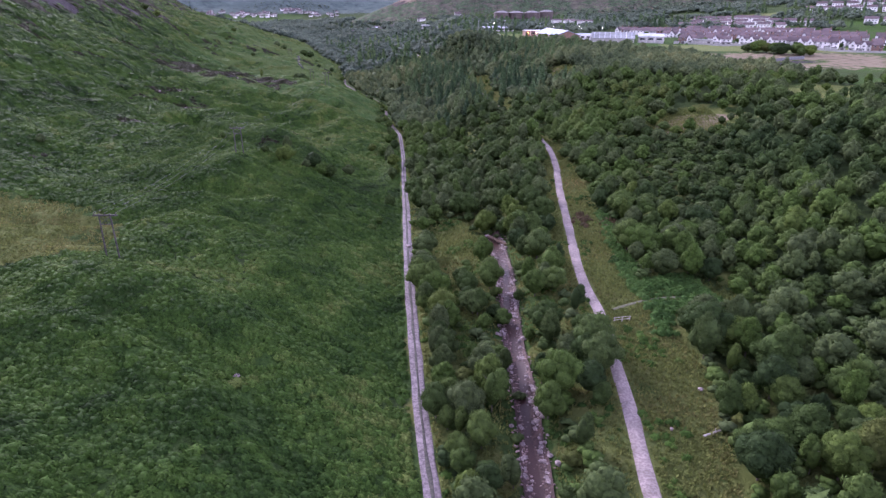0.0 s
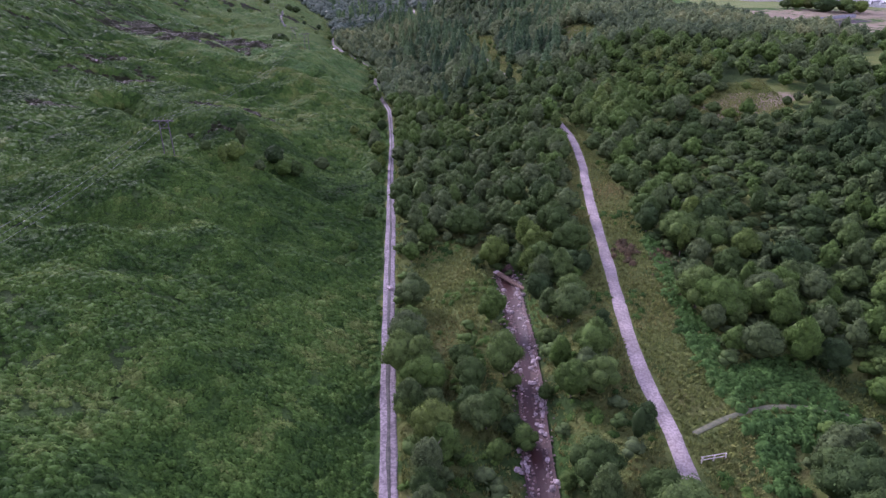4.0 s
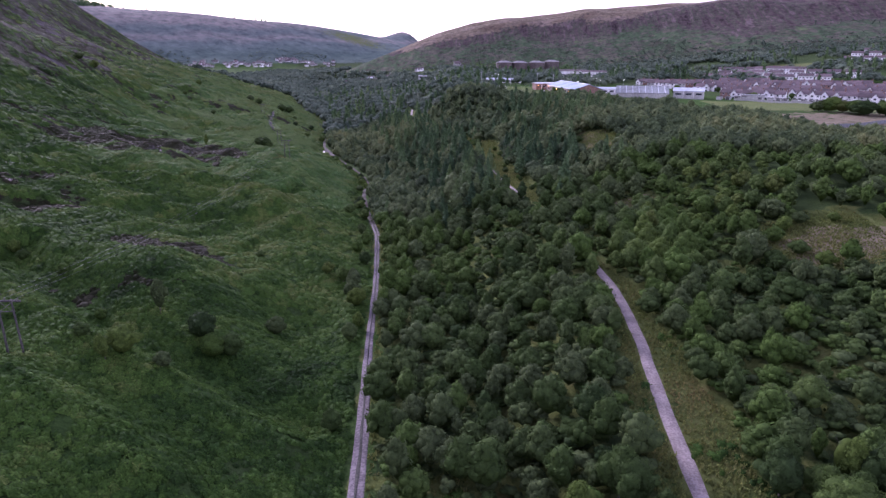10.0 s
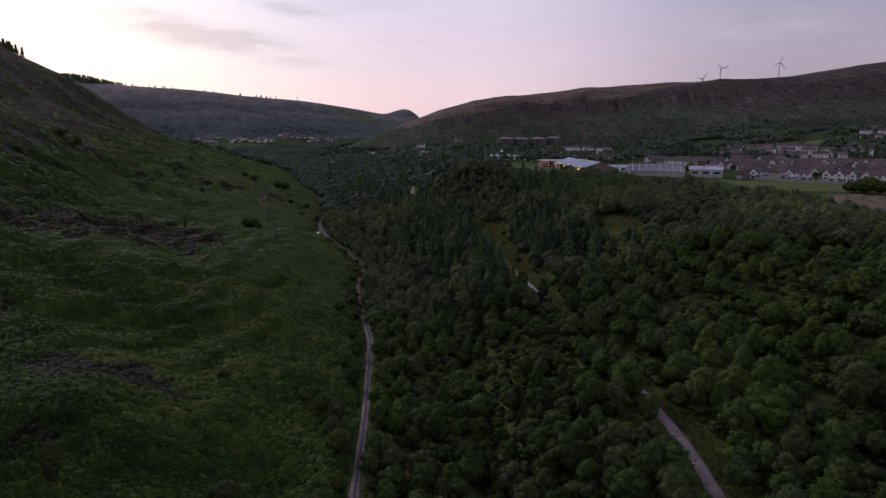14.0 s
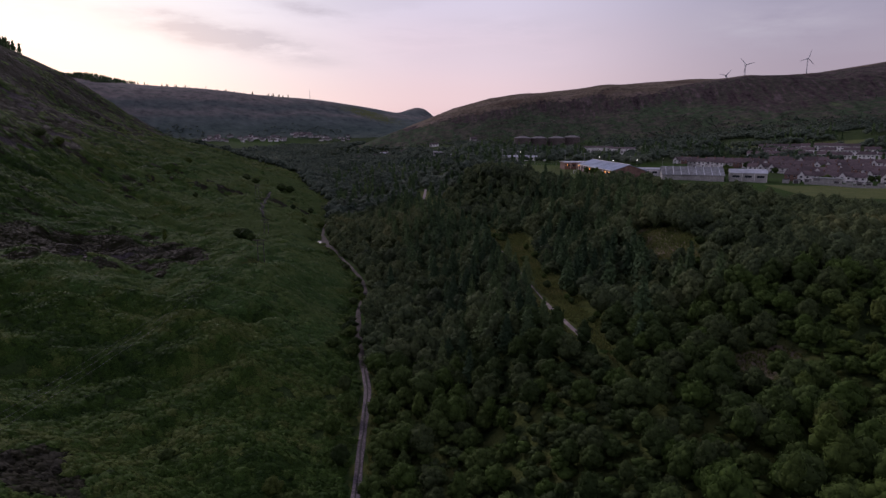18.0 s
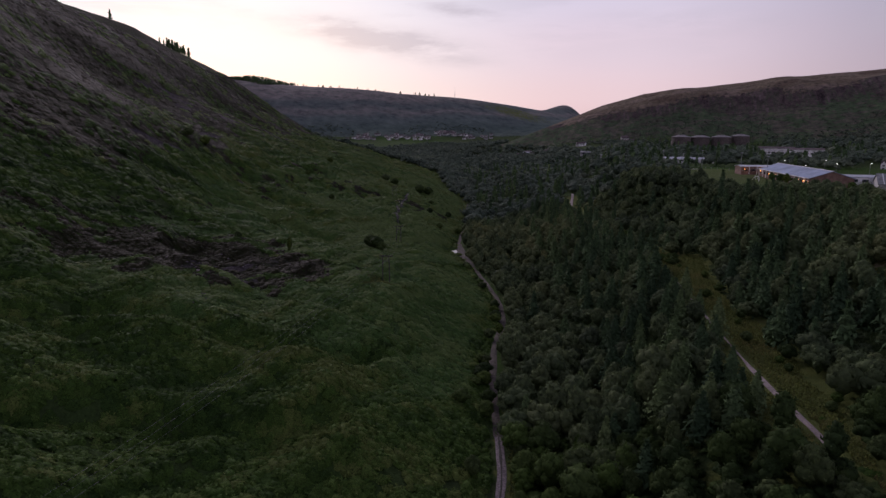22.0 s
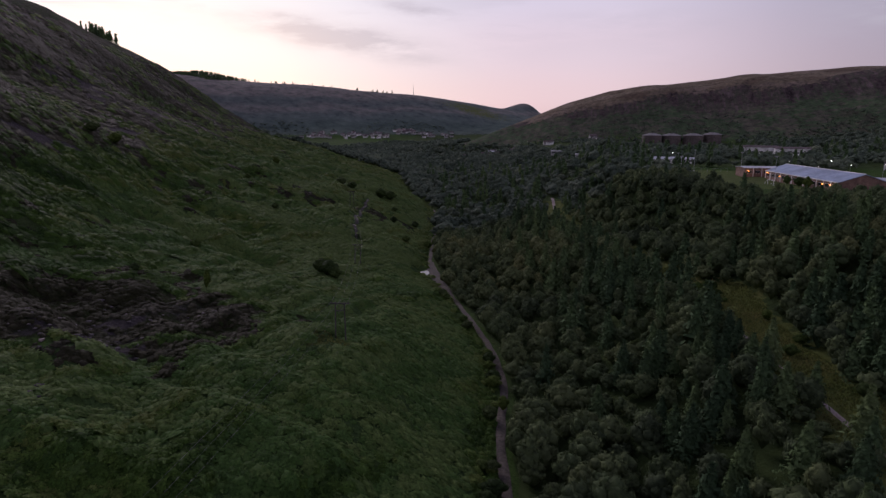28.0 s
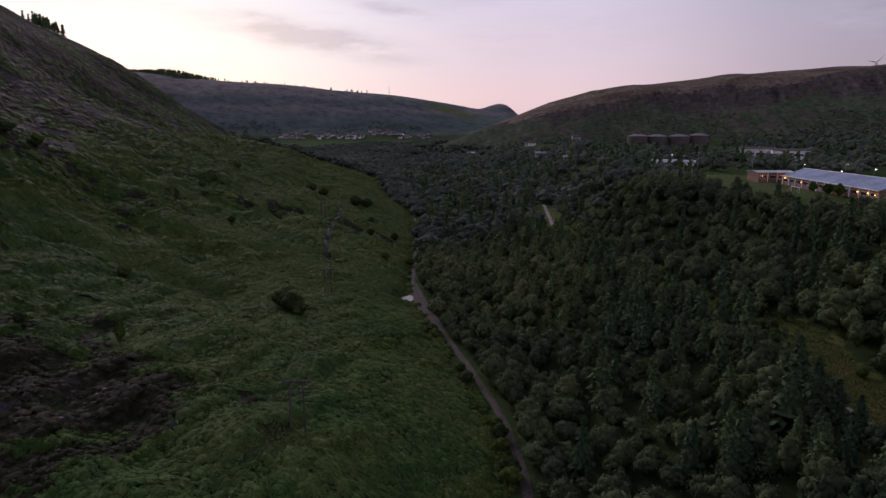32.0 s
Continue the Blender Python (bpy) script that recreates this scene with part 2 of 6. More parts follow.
def ground_build(n, l, b):
    def zone(name):
        a = n.new("ShaderNodeAttribute")
        a.attribute_name = name
        return a.outputs["Fac"]
    pos = n.new("ShaderNodeNewGeometry").outputs["Position"]
    fine, mid, wide = noise_fac(n, l, 1.5, 6, .7, vec=pos), noise_fac(n, l, .16, 5, .6, vec=pos), noise_fac(n, l, .022, 4, .55, vec=pos)
    fern = ramp(n, l, fine, [(.36, (.029, .058, .015)), (.5, (.049, .093, .022)), (.66, (.074, .130, .034))])
    fern = blend(n, l, ramp(n, l, wide, [(.35, (0, 0, 0)), (.7, (.75, .75, .75))]), fern, (.050, .066, .030))
    grass = ramp(n, l, mid, [(.3, (.082, .106, .034)), (.55, (.112, .134, .042)), (.75, (.150, .146, .056))])
    sward = ramp(n, l, fine, [(.35, (.025, .046, .017)), (.5, (.054, .095, .032)), (.66, (.086, .133, .048))])
    moor = ramp(n, l, mid, [(.28, (.010, .010, .006)), (.42, (.021, .019, .012)), (.5, (.018, .025, .009)), (.6, (.027, .036, .014)), (.72, (.032, .030, .024))])
    wood = ramp(n, l, mid, [(.3, (.030, .048, .018)), (.7, (.062, .090, .032))])
    band = n.new("ShaderNodeMapping")
    band.inputs["Scale"].default_value = (.022, .022, .06)
    l.new(pos, band.inputs[0])
    banded = band.outputs[0]
    upland = ramp(n, l, noise_fac(n, l, 1.0, 8, .66, vec=banded), [(.30, (.044, .068, .040)), (.40, (.077, .075, .056)), (.48, (.059, .093, .048)), (.56, (.090, .084, .068)), (.70, (.083, .117, .056))])
    furrow = n.new("ShaderNodeMapping")
    furrow.inputs["Scale"].default_value = (.075, .018, .022)
    l.new(pos, furrow.inputs[0])
    upland = blend(n, l, 1.0, upland, ramp(n, l, noise_fac(n, l, 1.0, 6, .65, vec=furrow.outputs[0]), [(.34, (.72, .72, .74)), (.52, (1, 1, 1)), (.68, (1.2, 1.18, 1.16))]), "MULTIPLY")
    rock = ramp(n, l, fine, [(.3, (.026, .024, .027)), (.5, (.056, .049, .054)), (.7, (.099, .087, .097))])
    height_ = n.new("ShaderNodeSeparateXYZ")
    l.new(pos, height_.inputs[0])
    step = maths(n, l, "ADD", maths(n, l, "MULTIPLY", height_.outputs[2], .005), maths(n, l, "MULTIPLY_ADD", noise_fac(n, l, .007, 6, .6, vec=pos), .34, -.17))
    # far ridge in bands, paled and cooled: its haze is mixed into these colours
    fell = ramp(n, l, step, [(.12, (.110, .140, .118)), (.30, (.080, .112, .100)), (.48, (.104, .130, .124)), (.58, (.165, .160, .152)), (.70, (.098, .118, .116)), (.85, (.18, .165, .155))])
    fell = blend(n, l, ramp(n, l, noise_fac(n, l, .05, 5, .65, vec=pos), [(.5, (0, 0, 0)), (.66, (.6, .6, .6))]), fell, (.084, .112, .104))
    strip = ramp(n, l, noise_fac(n, l, 1.0, 7, .7, vec=furrow.outputs[0]), [(.34, (.044, .034, .035)), (.45, (.084, .064, .064)), (.52, (.068, .070, .052)), (.60, (.104, .080, .080)), (.70, (.155, .125, .122))])
    crest = ramp(n, l, noise_fac(n, l, 1.0, 7, .6, vec=banded), [(.35, (.108, .081, .062)), (.5, (.151, .123, .089)), (.65, (.185, .146, .120))])
    grit = ramp(n, l, noise_fac(n, l, .11, 9, .74, vec=pos), [(.36, (.52, .54, .54)), (.5, (1, 1, 1)), (.64, (1.42, 1.38, 1.36))])
    coarse = ramp(n, l, noise_fac(n, l, .03, 9, .72, vec=pos), [(.36, (.62, .64, .66)), (.5, (1, 1, 1)), (.64, (1.32, 1.28, 1.26))])
    upland, strip, crest = blend(n, l, 1.0, upland, grit, "MULTIPLY"), blend(n, l, 1.0, strip, grit, "MULTIPLY"), blend(n, l, 1.0, crest, grit, "MULTIPLY")
    fell = blend(n, l, 1.0, fell, coarse, "MULTIPLY")
    lawn = ramp(n, l, mid, [(.3, (.115, .145, .055)), (.7, (.155, .175, .068))])
    bare = ramp(n, l, mid, [(.3, (.15, .128, .085)), (.7, (.235, .195, .140))])
    col = fern
    wob = maths(n, l, "MULTIPLY_ADD", mid, 1.6, -.8)
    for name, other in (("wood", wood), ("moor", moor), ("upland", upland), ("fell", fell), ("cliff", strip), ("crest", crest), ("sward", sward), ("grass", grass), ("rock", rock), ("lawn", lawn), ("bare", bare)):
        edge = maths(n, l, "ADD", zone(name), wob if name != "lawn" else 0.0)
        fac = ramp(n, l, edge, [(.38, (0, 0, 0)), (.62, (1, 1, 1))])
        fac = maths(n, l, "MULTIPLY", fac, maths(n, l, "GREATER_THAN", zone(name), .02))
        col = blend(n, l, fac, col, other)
    l.new(col, b.inputs["Base Color"])
    b.inputs["Roughness"].default_value = .95
    b.inputs["Specular IOR Level"].default_value = .03
    bump(n, l, b, noise_fac(n, l, 1.1, 8, .7, vec=pos), 1.0, 1.0)


GROUND = material("hillside_ground", ground_build)

# ---------------------------------------------------------------- lie of the land
def lerp(v, knots):
    ks = np.array(knots, float)
    return np.interp(v, ks[:, 0], ks[:, 1])


def soft(v):
    v = np.clip(v, 0.0, 1.0)
    return v * v * (3 - 2 * v)


def flowing(v, knots):
    """A line through the knots with its corners rounded."""
    return (lerp(np.asarray(v) - 7, knots) + lerp(np.asarray(v) - 2.5, knots) * 2 + lerp(np.asarray(v) + 2.5, knots) * 2 + lerp(np.asarray(v) + 7, knots)) / 6


def track_x(y):
    return flowing(y, [(-400, 18), (60, -.8), (78, -3.2), (106, -5.7), (139, -8.4), (156, -9.6), (191, -12), (232, -15.2), (269, -17.5),
                    (322, -22.5), (360, -31), (390, -35.9), (419, -37.2), (444, -43), (472, -53), (520, -72), (561, -86),
                    (622, -97), (669, -103), (745, -120), (900, -160), (1200, -240), (1800, -420)])


def track_z(y):
    return lerp(y, [(-400, -3), (100, -3.5), (240, -5), (400, -6.3), (520, -8), (700, -9.5), (1000, -4), (1800, 14), (2600, 30)])


def path_x(y):
    return flowing(y, [(-400, 0), (60, 26), (76, 28.3), (98, 30.1), (107, 31.3), (117, 30.5), (131, 31.0), (150, 33.1), (166, 34.7), (191, 37), (214, 40.2), (236, 41.5),
                    (270, 39), (300, 34.5), (326, 30), (350, 26.6), (386, 23.6), (440, 19.5), (520, 2), (612, -25),
                    (740, -29), (820, -60), (1000, -90), (1800, -300)])


def path_z(y):
    return lerp(y, [(-400, -2), (76, 0), (160, 2.2), (236, 5.6), (326, 8.6), (440, 7.2), (612, 6.5), (820, 5), (1100, 2), (1800, 20)])


def river_x(y):
    return flowing(y, [(-400, 10), (60, 12.8), (72, 13.2), (88, 13.8), (107, 13.5), (124, 14.5), (137, 15), (150, 14.5), (185, 13), (250, 10), (330, 0),
                    (420, -20), (520, -48), (620, -72), (820, -100), (1200, -190), (1800, -380)])


# height over the track against the distance to its left, and the long fade of the hill up the valley
def hill_left(u, y):
    low = lerp(u, [(0, 0), (2, .2), (5, 1.5), (12, 4.6), (28, 11.5), (48, 17), (75, 19), (100, 20), (2000, 24)])
    high = lerp(u, [(0, 0), (85, 0), (105, 4), (125, 11), (160, 31), (220, 67), (270, 106), (330, 142), (400, 163), (480, 178), (700, 190), (2500, 200)])
    fade = lerp(y, [(-600, 1.15), (600, 1.05), (720, 1.0), (850, .93), (905, .86), (960, .7), (1010, .52), (1150, .22), (1300, .07), (1600, .02)])
    keep = lerp(y, [(-600, 1), (900, 1), (1300, .25), (1800, 0)])
    swell = 15 * soft((y - 470) / 190) * np.exp(-((u - 112) / 52) ** 2) * fade
    return low * keep + high * fade + swell


KNOLLS = [  # x, y, rise, reach across, reach along
    (-44, 128, 1.4, 20, 26), (-60, 178, 2.5, 15, 15), (-36, 236, -7.5, 17, 24), (-60, 284, -7.5, 24, 30), (-84, 300, -4.0, 22, 22),
    (-72, 398, 3.6, 17, 32), (-118, 352, 2.0, 24, 14), (-104, 470, -3.5, 26, 18), (-118, 505, -4.5, 30, 30), (-152, 478, -2.5, 30, 30),
    (-64, 330, 2.0, 16, 8), (-98, 560, 2.5, 14, 22), (-60, 88, 2.5, 20, 12),
    (-126, 368, 4.5, 20, 22), (-86, 326, -3.5, 14, 14), (-250, 551, 6, 60, 60), (-92, 446, -3, 14, 14),
]


# gullies and scarps on the open hill: line of the plan, depth, half width, height of the lip on its near side
GULLIES = [
    ([(-104, 246), (-78, 225), (-57, 209), (-37, 201), (-17, 197)], 5.0, 7.5, 1.6),
    ([(-124, 276), (-107, 288), (-87, 303), (-68, 309), (-54, 315)], 2.6, 4.0, -.5),
    ([(-212, 446), (-194, 474), (-170, 492), (-140, 490), (-113, 470)], 3.4, 7.0, 1.0),
    ([(-145, 392), (-120, 380), (-104, 372), (-88, 350)], 2.0, 7.0, .9),
    ([(-128, 330), (-104, 338), (-80, 336), (-58, 346)], 2.2, 4.0, .8),
    ([(-70, 150), (-52, 158), (-38, 163), (-20, 168)], 2.4, 6.0, .9),
    ([(-88, 122), (-66, 128), (-46, 136)], 1.6, 4.5, .7),
    ([(-90, 178), (-78, 196), (-70, 206)], 1.8, 4.5, .6),
    ([(-150, 300), (-132, 316), (-112, 322)], 2.2, 4.5, .8),
    ([(-188, 520), (-165, 532), (-140, 538), (-118, 552)], 2.6, 5.5, .9),
    ([(-210, 560), (-184, 580), (-160, 600), (-148, 640)], 3.0, 6.5, 1.0),
]


def carved(x, y):
    """How far the gullies cut into the hill, with a lip along their near side."""
    cut = np.zeros_like(x)
    for line, depth, half, lip in GULLIES:
        best, side = np.full(x.shape, 1e9), np.zeros_like(x)
        for i, ((x0, y0), (x1, y1)) in enumerate(zip(line, line[1:])):
            ux, uy = x1 - x0, y1 - y0
            t = np.clip(((x - x0) * ux + (y - y0) * uy) / (ux * ux + uy * uy), 0, 1)
            dx, dy = x - x0 - ux * t, y - y0 - uy * t
            d = np.hypot(dx, dy)
            ends = (t <= 0) * (i == 0) * .8 + (t >= 1) * (i == len(line) - 2) * .8       # the ends run out sooner
            d = d * (1 + ends)
            nearer = d < best
            best = np.where(nearer, d, best)
            side = np.where(nearer, np.sign(dx * uy - dy * ux), side)
        wob = 1 + .25 * rough(x, y, half * 1.5, 19)
        cut = cut - depth * np.exp(-(best * wob / half) ** 2) + lip * np.exp(-((best - half * 1.5) / (half * .55)) ** 2) * (side > 0)
    return cut


def rough(x, y, size, seed=0.0):
    """Cheap smooth noise from crossed waves, about -1 to 1."""
    a, b = x / size + seed * 1.7, y / size - seed * 2.3
    w = (np.sin(a * 1.9 + 1.3 * np.sin(b * 1.1 + seed)) + np.sin(b * 2.3 + 1.7 * np.sin(a * .9 - seed))
         + np.sin((a + b) * 1.3 + 1.1 * np.sin((a - b) * 1.7)) + .6 * np.sin((a * 2.9 - b * 2.1) + seed))
    return w / 3.0


def folds(x, y):
    """Slumped terraces across the slope: rounded lips with steeper fronts."""
    p = y / 27 + .5 * rough(x, y, 34, 14) + x / 55
    p = p - np.floor(p)
    return 2.5 * (soft(p / .72) - soft((p - .72) / .28)) - 1.25


def height(x, y):
    x, y = np.asarray(x, float), np.asarray(y, float)
    tx, tz, px, pz = track_x(y), track_z(y), path_x(y), path_z(y)
    u = tx - x
    left = tz + hill_left(np.maximum(u - 1.6, 0), y)
    for kx, ky, rise, rx, ry in KNOLLS:
        left = left + rise * np.exp(-((x - kx) / rx) ** 2 - ((y - ky) / ry) ** 2) * soft((u - 2) / 8)
    left = left + carved(x, y) * soft((u - 2) / 8)
    rolling = soft((u - 4) / 20)
    left = left + rolling * (1 - .6 * soft((u - 130) / 50)) * ((.7 + .7 * soft((y - 150) / 60)) * rough(x * .55 + y * .15, y, 15, 1) + .7 * folds(x, y) + .4 * rough(x * .5, y + .25 * x, 5.5, 2)) + soft((u - 110) / 80) * (4 * rough(x, y, 60, 3) + .35 * rough(x * .35, y, 13, 8))
    # slumped terraces that run slantwise down the hill
    step = (x - .42 * y) / 15 + .5 * rough(x, y, 66, 16)
    step = step - np.floor(step)
    left = left + (soft(step / .78) - soft((step - .78) / .22) - .5) * 1.25 * soft((u - 18) / 20) * (1 - .75 * soft((u - 115) / 50)) * soft((y - 170) / 90) * (.45 + .75 * rough(x, y, 47, 17)).clip(0, 1)
    bay = np.exp(-((x + 84.5) / 5.5) ** 4 - ((y - 540) / 8) ** 4)          # levelled bay beside the track
    left = left * (1 - bay) + (tz + .1) * bay
    # floor of the valley between the track and the path, with the stream's bed
    s = soft((x - tx - 2) / np.maximum(px - tx - 5, 1))
    mid = tz + (pz - tz) * s - 3.0 * np.exp(-((x - river_x(y)) / 5.0) ** 2) * soft((-u - 2) / 4) * soft((px - 1.6 - x) / 4)
    mid = mid - 3.0 * np.exp(-((x - .5 * (tx + px)) / 12) ** 2) * soft((y - 180) / 60)
    # the slope and the shelf on the far side of the path
    shelf = lerp(y, [(-400, 15), (100, 17), (230, 20), (330, 22), (420, 24), (560, 27.5), (900, 30), (1400, 34), (2600, 45)])
    wide = lerp(y, [(-400, 170), (120, 150), (240, 98), (330, 50), (430, 52), (560, 44), (600, 32), (720, 30), (800, 60), (1000, 130), (1600, 160)])
    v = x - px - lerp(y, [(0, 9), (330, 9), (340, 12), (560, 11), (700, 8)])
    right = pz + (shelf - pz) * soft(v / wide) + soft(v / 20) * .5 * rough(x, y, 15, 5)
    right = right + 34 * soft((x - 190) / 480) * soft((y - 470) / 520)
    # hill behind the town
    crest = lerp(x, [(-900, 12), (-420, 6), (-300, 12), (-196, 30), (-159, 44), (-115, 62), (-70, 81), (-11, 105), (70, 128), (300, 154), (515, 172), (640, 172), (800, 184), (950, 212), (1300, 236), (2500, 260)])
    foot = lerp(x, [(-400, 1420), (-150, 1330), (100, 1270), (350, 1170), (600, 1060), (1000, 930), (2500, 600)])
    rise = (y - foot) / np.maximum(1480 + 40 * np.sin(x / 210) - foot, 60)
    up = .50 * soft(rise / .62) + .34 * soft((rise - .5) / .22) + .16 * soft((rise - .62) / .6)
    gully = 1 + (.09 * rough(x, y, 120, 7) + .08 * rough(x, y * .4, 45, 8)) * soft(rise * 2) * soft((1.3 - rise) * 2)
    z = np.where(x < tx, left, np.where(x < px, mid, right))
    z = z + np.maximum(crest - z, 0) * up * gully
    # head of the valley: a long far ridge and a round hill behind it
    ridge = lerp(x, [(-3500, 300), (-1700, 262), (-1240, 226), (-1050, 208), (-800, 196), (-560, 178), (-380, 155), (-250, 130), (-120, 92), (60, 40), (2500, 40)])
    base = lerp(x, [(-2500, 1500), (-1240, 1650), (-600, 1980), (-200, 2200), (200, 2400)])
    far = soft((y - base) / 640)
    z = z + np.maximum(ridge - z, 0) * far * (1 + .05 * rough(x, y, 190, 9))
    z = z + 60 * np.exp(-((x + 184) / 88) ** 2 - ((y - 3390) / 220) ** 2) + 22 * np.exp(-((x + 1330) / 90) ** 2 - ((y - 2450) / 120) ** 2)
    return z

# ---------------------------------------------------------------- mesh helpers
def mesh_from(name, verts, faces, mat, smooth=False, tint=None):
    """A mesh from arrays; faces all of one size."""
    verts, faces = np.asarray(verts, np.float32), np.asarray(faces, np.int32)
    me = bpy.data.meshes.new(name)
    k = faces.shape[1]
    me.vertices.add(len(verts))
    me.vertices.foreach_set("co", verts.ravel())
    me.loops.add(faces.size)
    me.loops.foreach_set("vertex_index", faces.ravel())
    me.polygons.add(len(faces))
    me.polygons.foreach_set("loop_start", np.arange(0, faces.size, k, dtype=np.int32))
    if smooth:
        me.polygons.foreach_set("use_smooth", np.ones(len(faces), bool))
    if tint is not None:
        me.attributes.new("tint", "FLOAT", "POINT").data.foreach_set("value", np.asarray(tint, np.float32))
    me.materials.append(mat)
    me.update(calc_edges=True)
    return me


def part(name, data, mat=None, parent=None, label="", at=None):
    """Links a bmesh or mesh as one mesh object under a thing or part."""
    if isinstance(data, bmesh.types.BMesh):
        me = bpy.data.meshes.new(name)
        data.to_mesh(me)
        data.free()
        if mat:
            me.materials.append(mat)
        data = me
    ob = new(name, data)
    if parent:
        ob.parent = parent
    if at is not None:
        ob.matrix_basis = at
    return tagged(ob, label)


def box_bm(sx, sy, sz, at=(0, 0, 0), bevel=0.0, bm=None):
    """A box with its base's middle at the given place."""
    made = bm or bmesh.new()
    r = bmesh.ops.create_cube(made, size=1)
    bmesh.ops.scale(made, vec=(sx, sy, sz), verts=r["verts"])
    bmesh.ops.translate(made, vec=(at[0], at[1], at[2] + sz / 2), verts=r["verts"])
    if bevel:
        bmesh.ops.bevel(made, geom=list({e for v in r["verts"] for e in v.link_edges}), offset=bevel, segments=1, affect="EDGES")
    return made


def rod_bm(a, b, r1, r2, sides=8, bm=None):
    made = bm or bmesh.new()
    a, b = Vector(a), Vector(b)
    d = b - a
    m = Matrix.Translation((a + b) / 2) @ d.to_track_quat("Z", "Y").to_matrix().to_4x4()
    bmesh.ops.create_cone(made, cap_ends=True, segments=sides, radius1=r1, radius2=r2, depth=d.length, matrix=m)
    return made


# ---------------------------------------------------------------- ground, one sheet to the horizon
def spaced(lo, hi, fine, first, last, grow):
    mid = list(np.arange(lo, hi, fine))
    out, step, v = [], fine, hi
    while v < last:
        out.append(v)
        step *= grow
        v += step
    out.append(last)
    back, step, v = [], fine, lo - fine
    while v > first:
        back.append(v)
        step *= grow
        v -= step
    back.append(first)
    return np.array(back[::-1] + mid + out)


def blob(x, y, cx, cy, rx, ry, turn=0.0):
    c, s = math.cos(radians(turn)), math.sin(radians(turn))
    dx, dy = x - cx, y - cy
    return np.exp(-((dx * c + dy * s) / rx) ** 2 - ((-dx * s + dy * c) / ry) ** 2)


OPEN_BARE = [(99, 247, 13, 9), (71, 386, 7, 20), (64, 300, 7, 5)]
RUST = [(38.6, 161, 2.2, 3.5), (45.5, 157, 2.6, 4.5), (45.5, 146, 1.8, 2.6)]   # dead brown bracken
OPEN_GRASS = [(181, 286, 34, 24), (47, 116, 16, 9), (1.5, 156, 8.5, 24), (98, 250, 20, 16), (72, 386, 10, 24), (27.5, 460, 6, 24)]


def wood_zone(x, y):
    """1 where trees grow, 0 where the land is open."""
    tx, px = track_x(y), path_x(y)
    right = soft((x - tx - np.where(y > 342, 1.5, 1.8)) / 1.5)
    edge = lerp(x, [(-200, 1900), (-60, 1300), (-10, 760), (18, 745), (32, 700), (40, 600), (50, 578), (70, 558), (110, 525), (150, 470), (165, 430), (176, 372), (190, 332), (205, 316), (260, 292), (330, 270), (600, 240), (2500, 200)])
    near = 1 - soft((y - edge + 4) / 8)
    w = right * near
    w = w * (1 - np.exp(-((x - px) / lerp(y, [(0, 2.6), (244, 2.6), (256, 1.0), (312, 1.0), (318, 3.2), (350, 3.2), (360, 2.6), (2000, 2.6)])) ** 4))                                  # the path itself
    verge = lerp(y, [(-300, 12), (70, 12), (90, 14), (100, 14), (140, 12), (170, 11), (200, 8), (240, 5), (256, 1.5), (312, 1.5), (320, 6), (360, 10), (440, 11), (500, 12), (540, 9), (580, 6), (640, 8), (700, 5), (900, 1)])
    w = w * np.where((x > px) & (x < px + verge + 2 * rough(x, y, 9, 4)), 0, 1)
    lverge = lerp(y, [(-300, 3), (130, 4), (180, 6), (215, 4), (240, 3), (254, .5), (313, .5), (319, 7), (350, 7), (362, 1.6), (400, 3), (450, 3), (475, 1), (600, 1), (608, 7), (740, 7)])
    w = w * np.where((x < px) & (x > px - lverge), 0, 1)
    w = w * (1 - np.exp(-((x - river_x(y)) / 2.6) ** 4) * (y < 150)) * (1 - np.exp(-((x - 12.6) / 4.2) ** 4 - ((y - 154) / 8.5) ** 4))
    rx_ = river_x(y)
    w = w * np.where((y < 150) & (x < px) & (x > rx_), .42, 1) * np.where((y < 140) & (x > tx + 7.5) & (x < rx_), .38, 1)   # thinner scrub along the stream
    for cx, cy, rx, ry in OPEN_GRASS + OPEN_BARE:
        w = w * (1 - soft(blob(x, y, cx, cy, rx, ry) * 2.6 - .6))
    return w


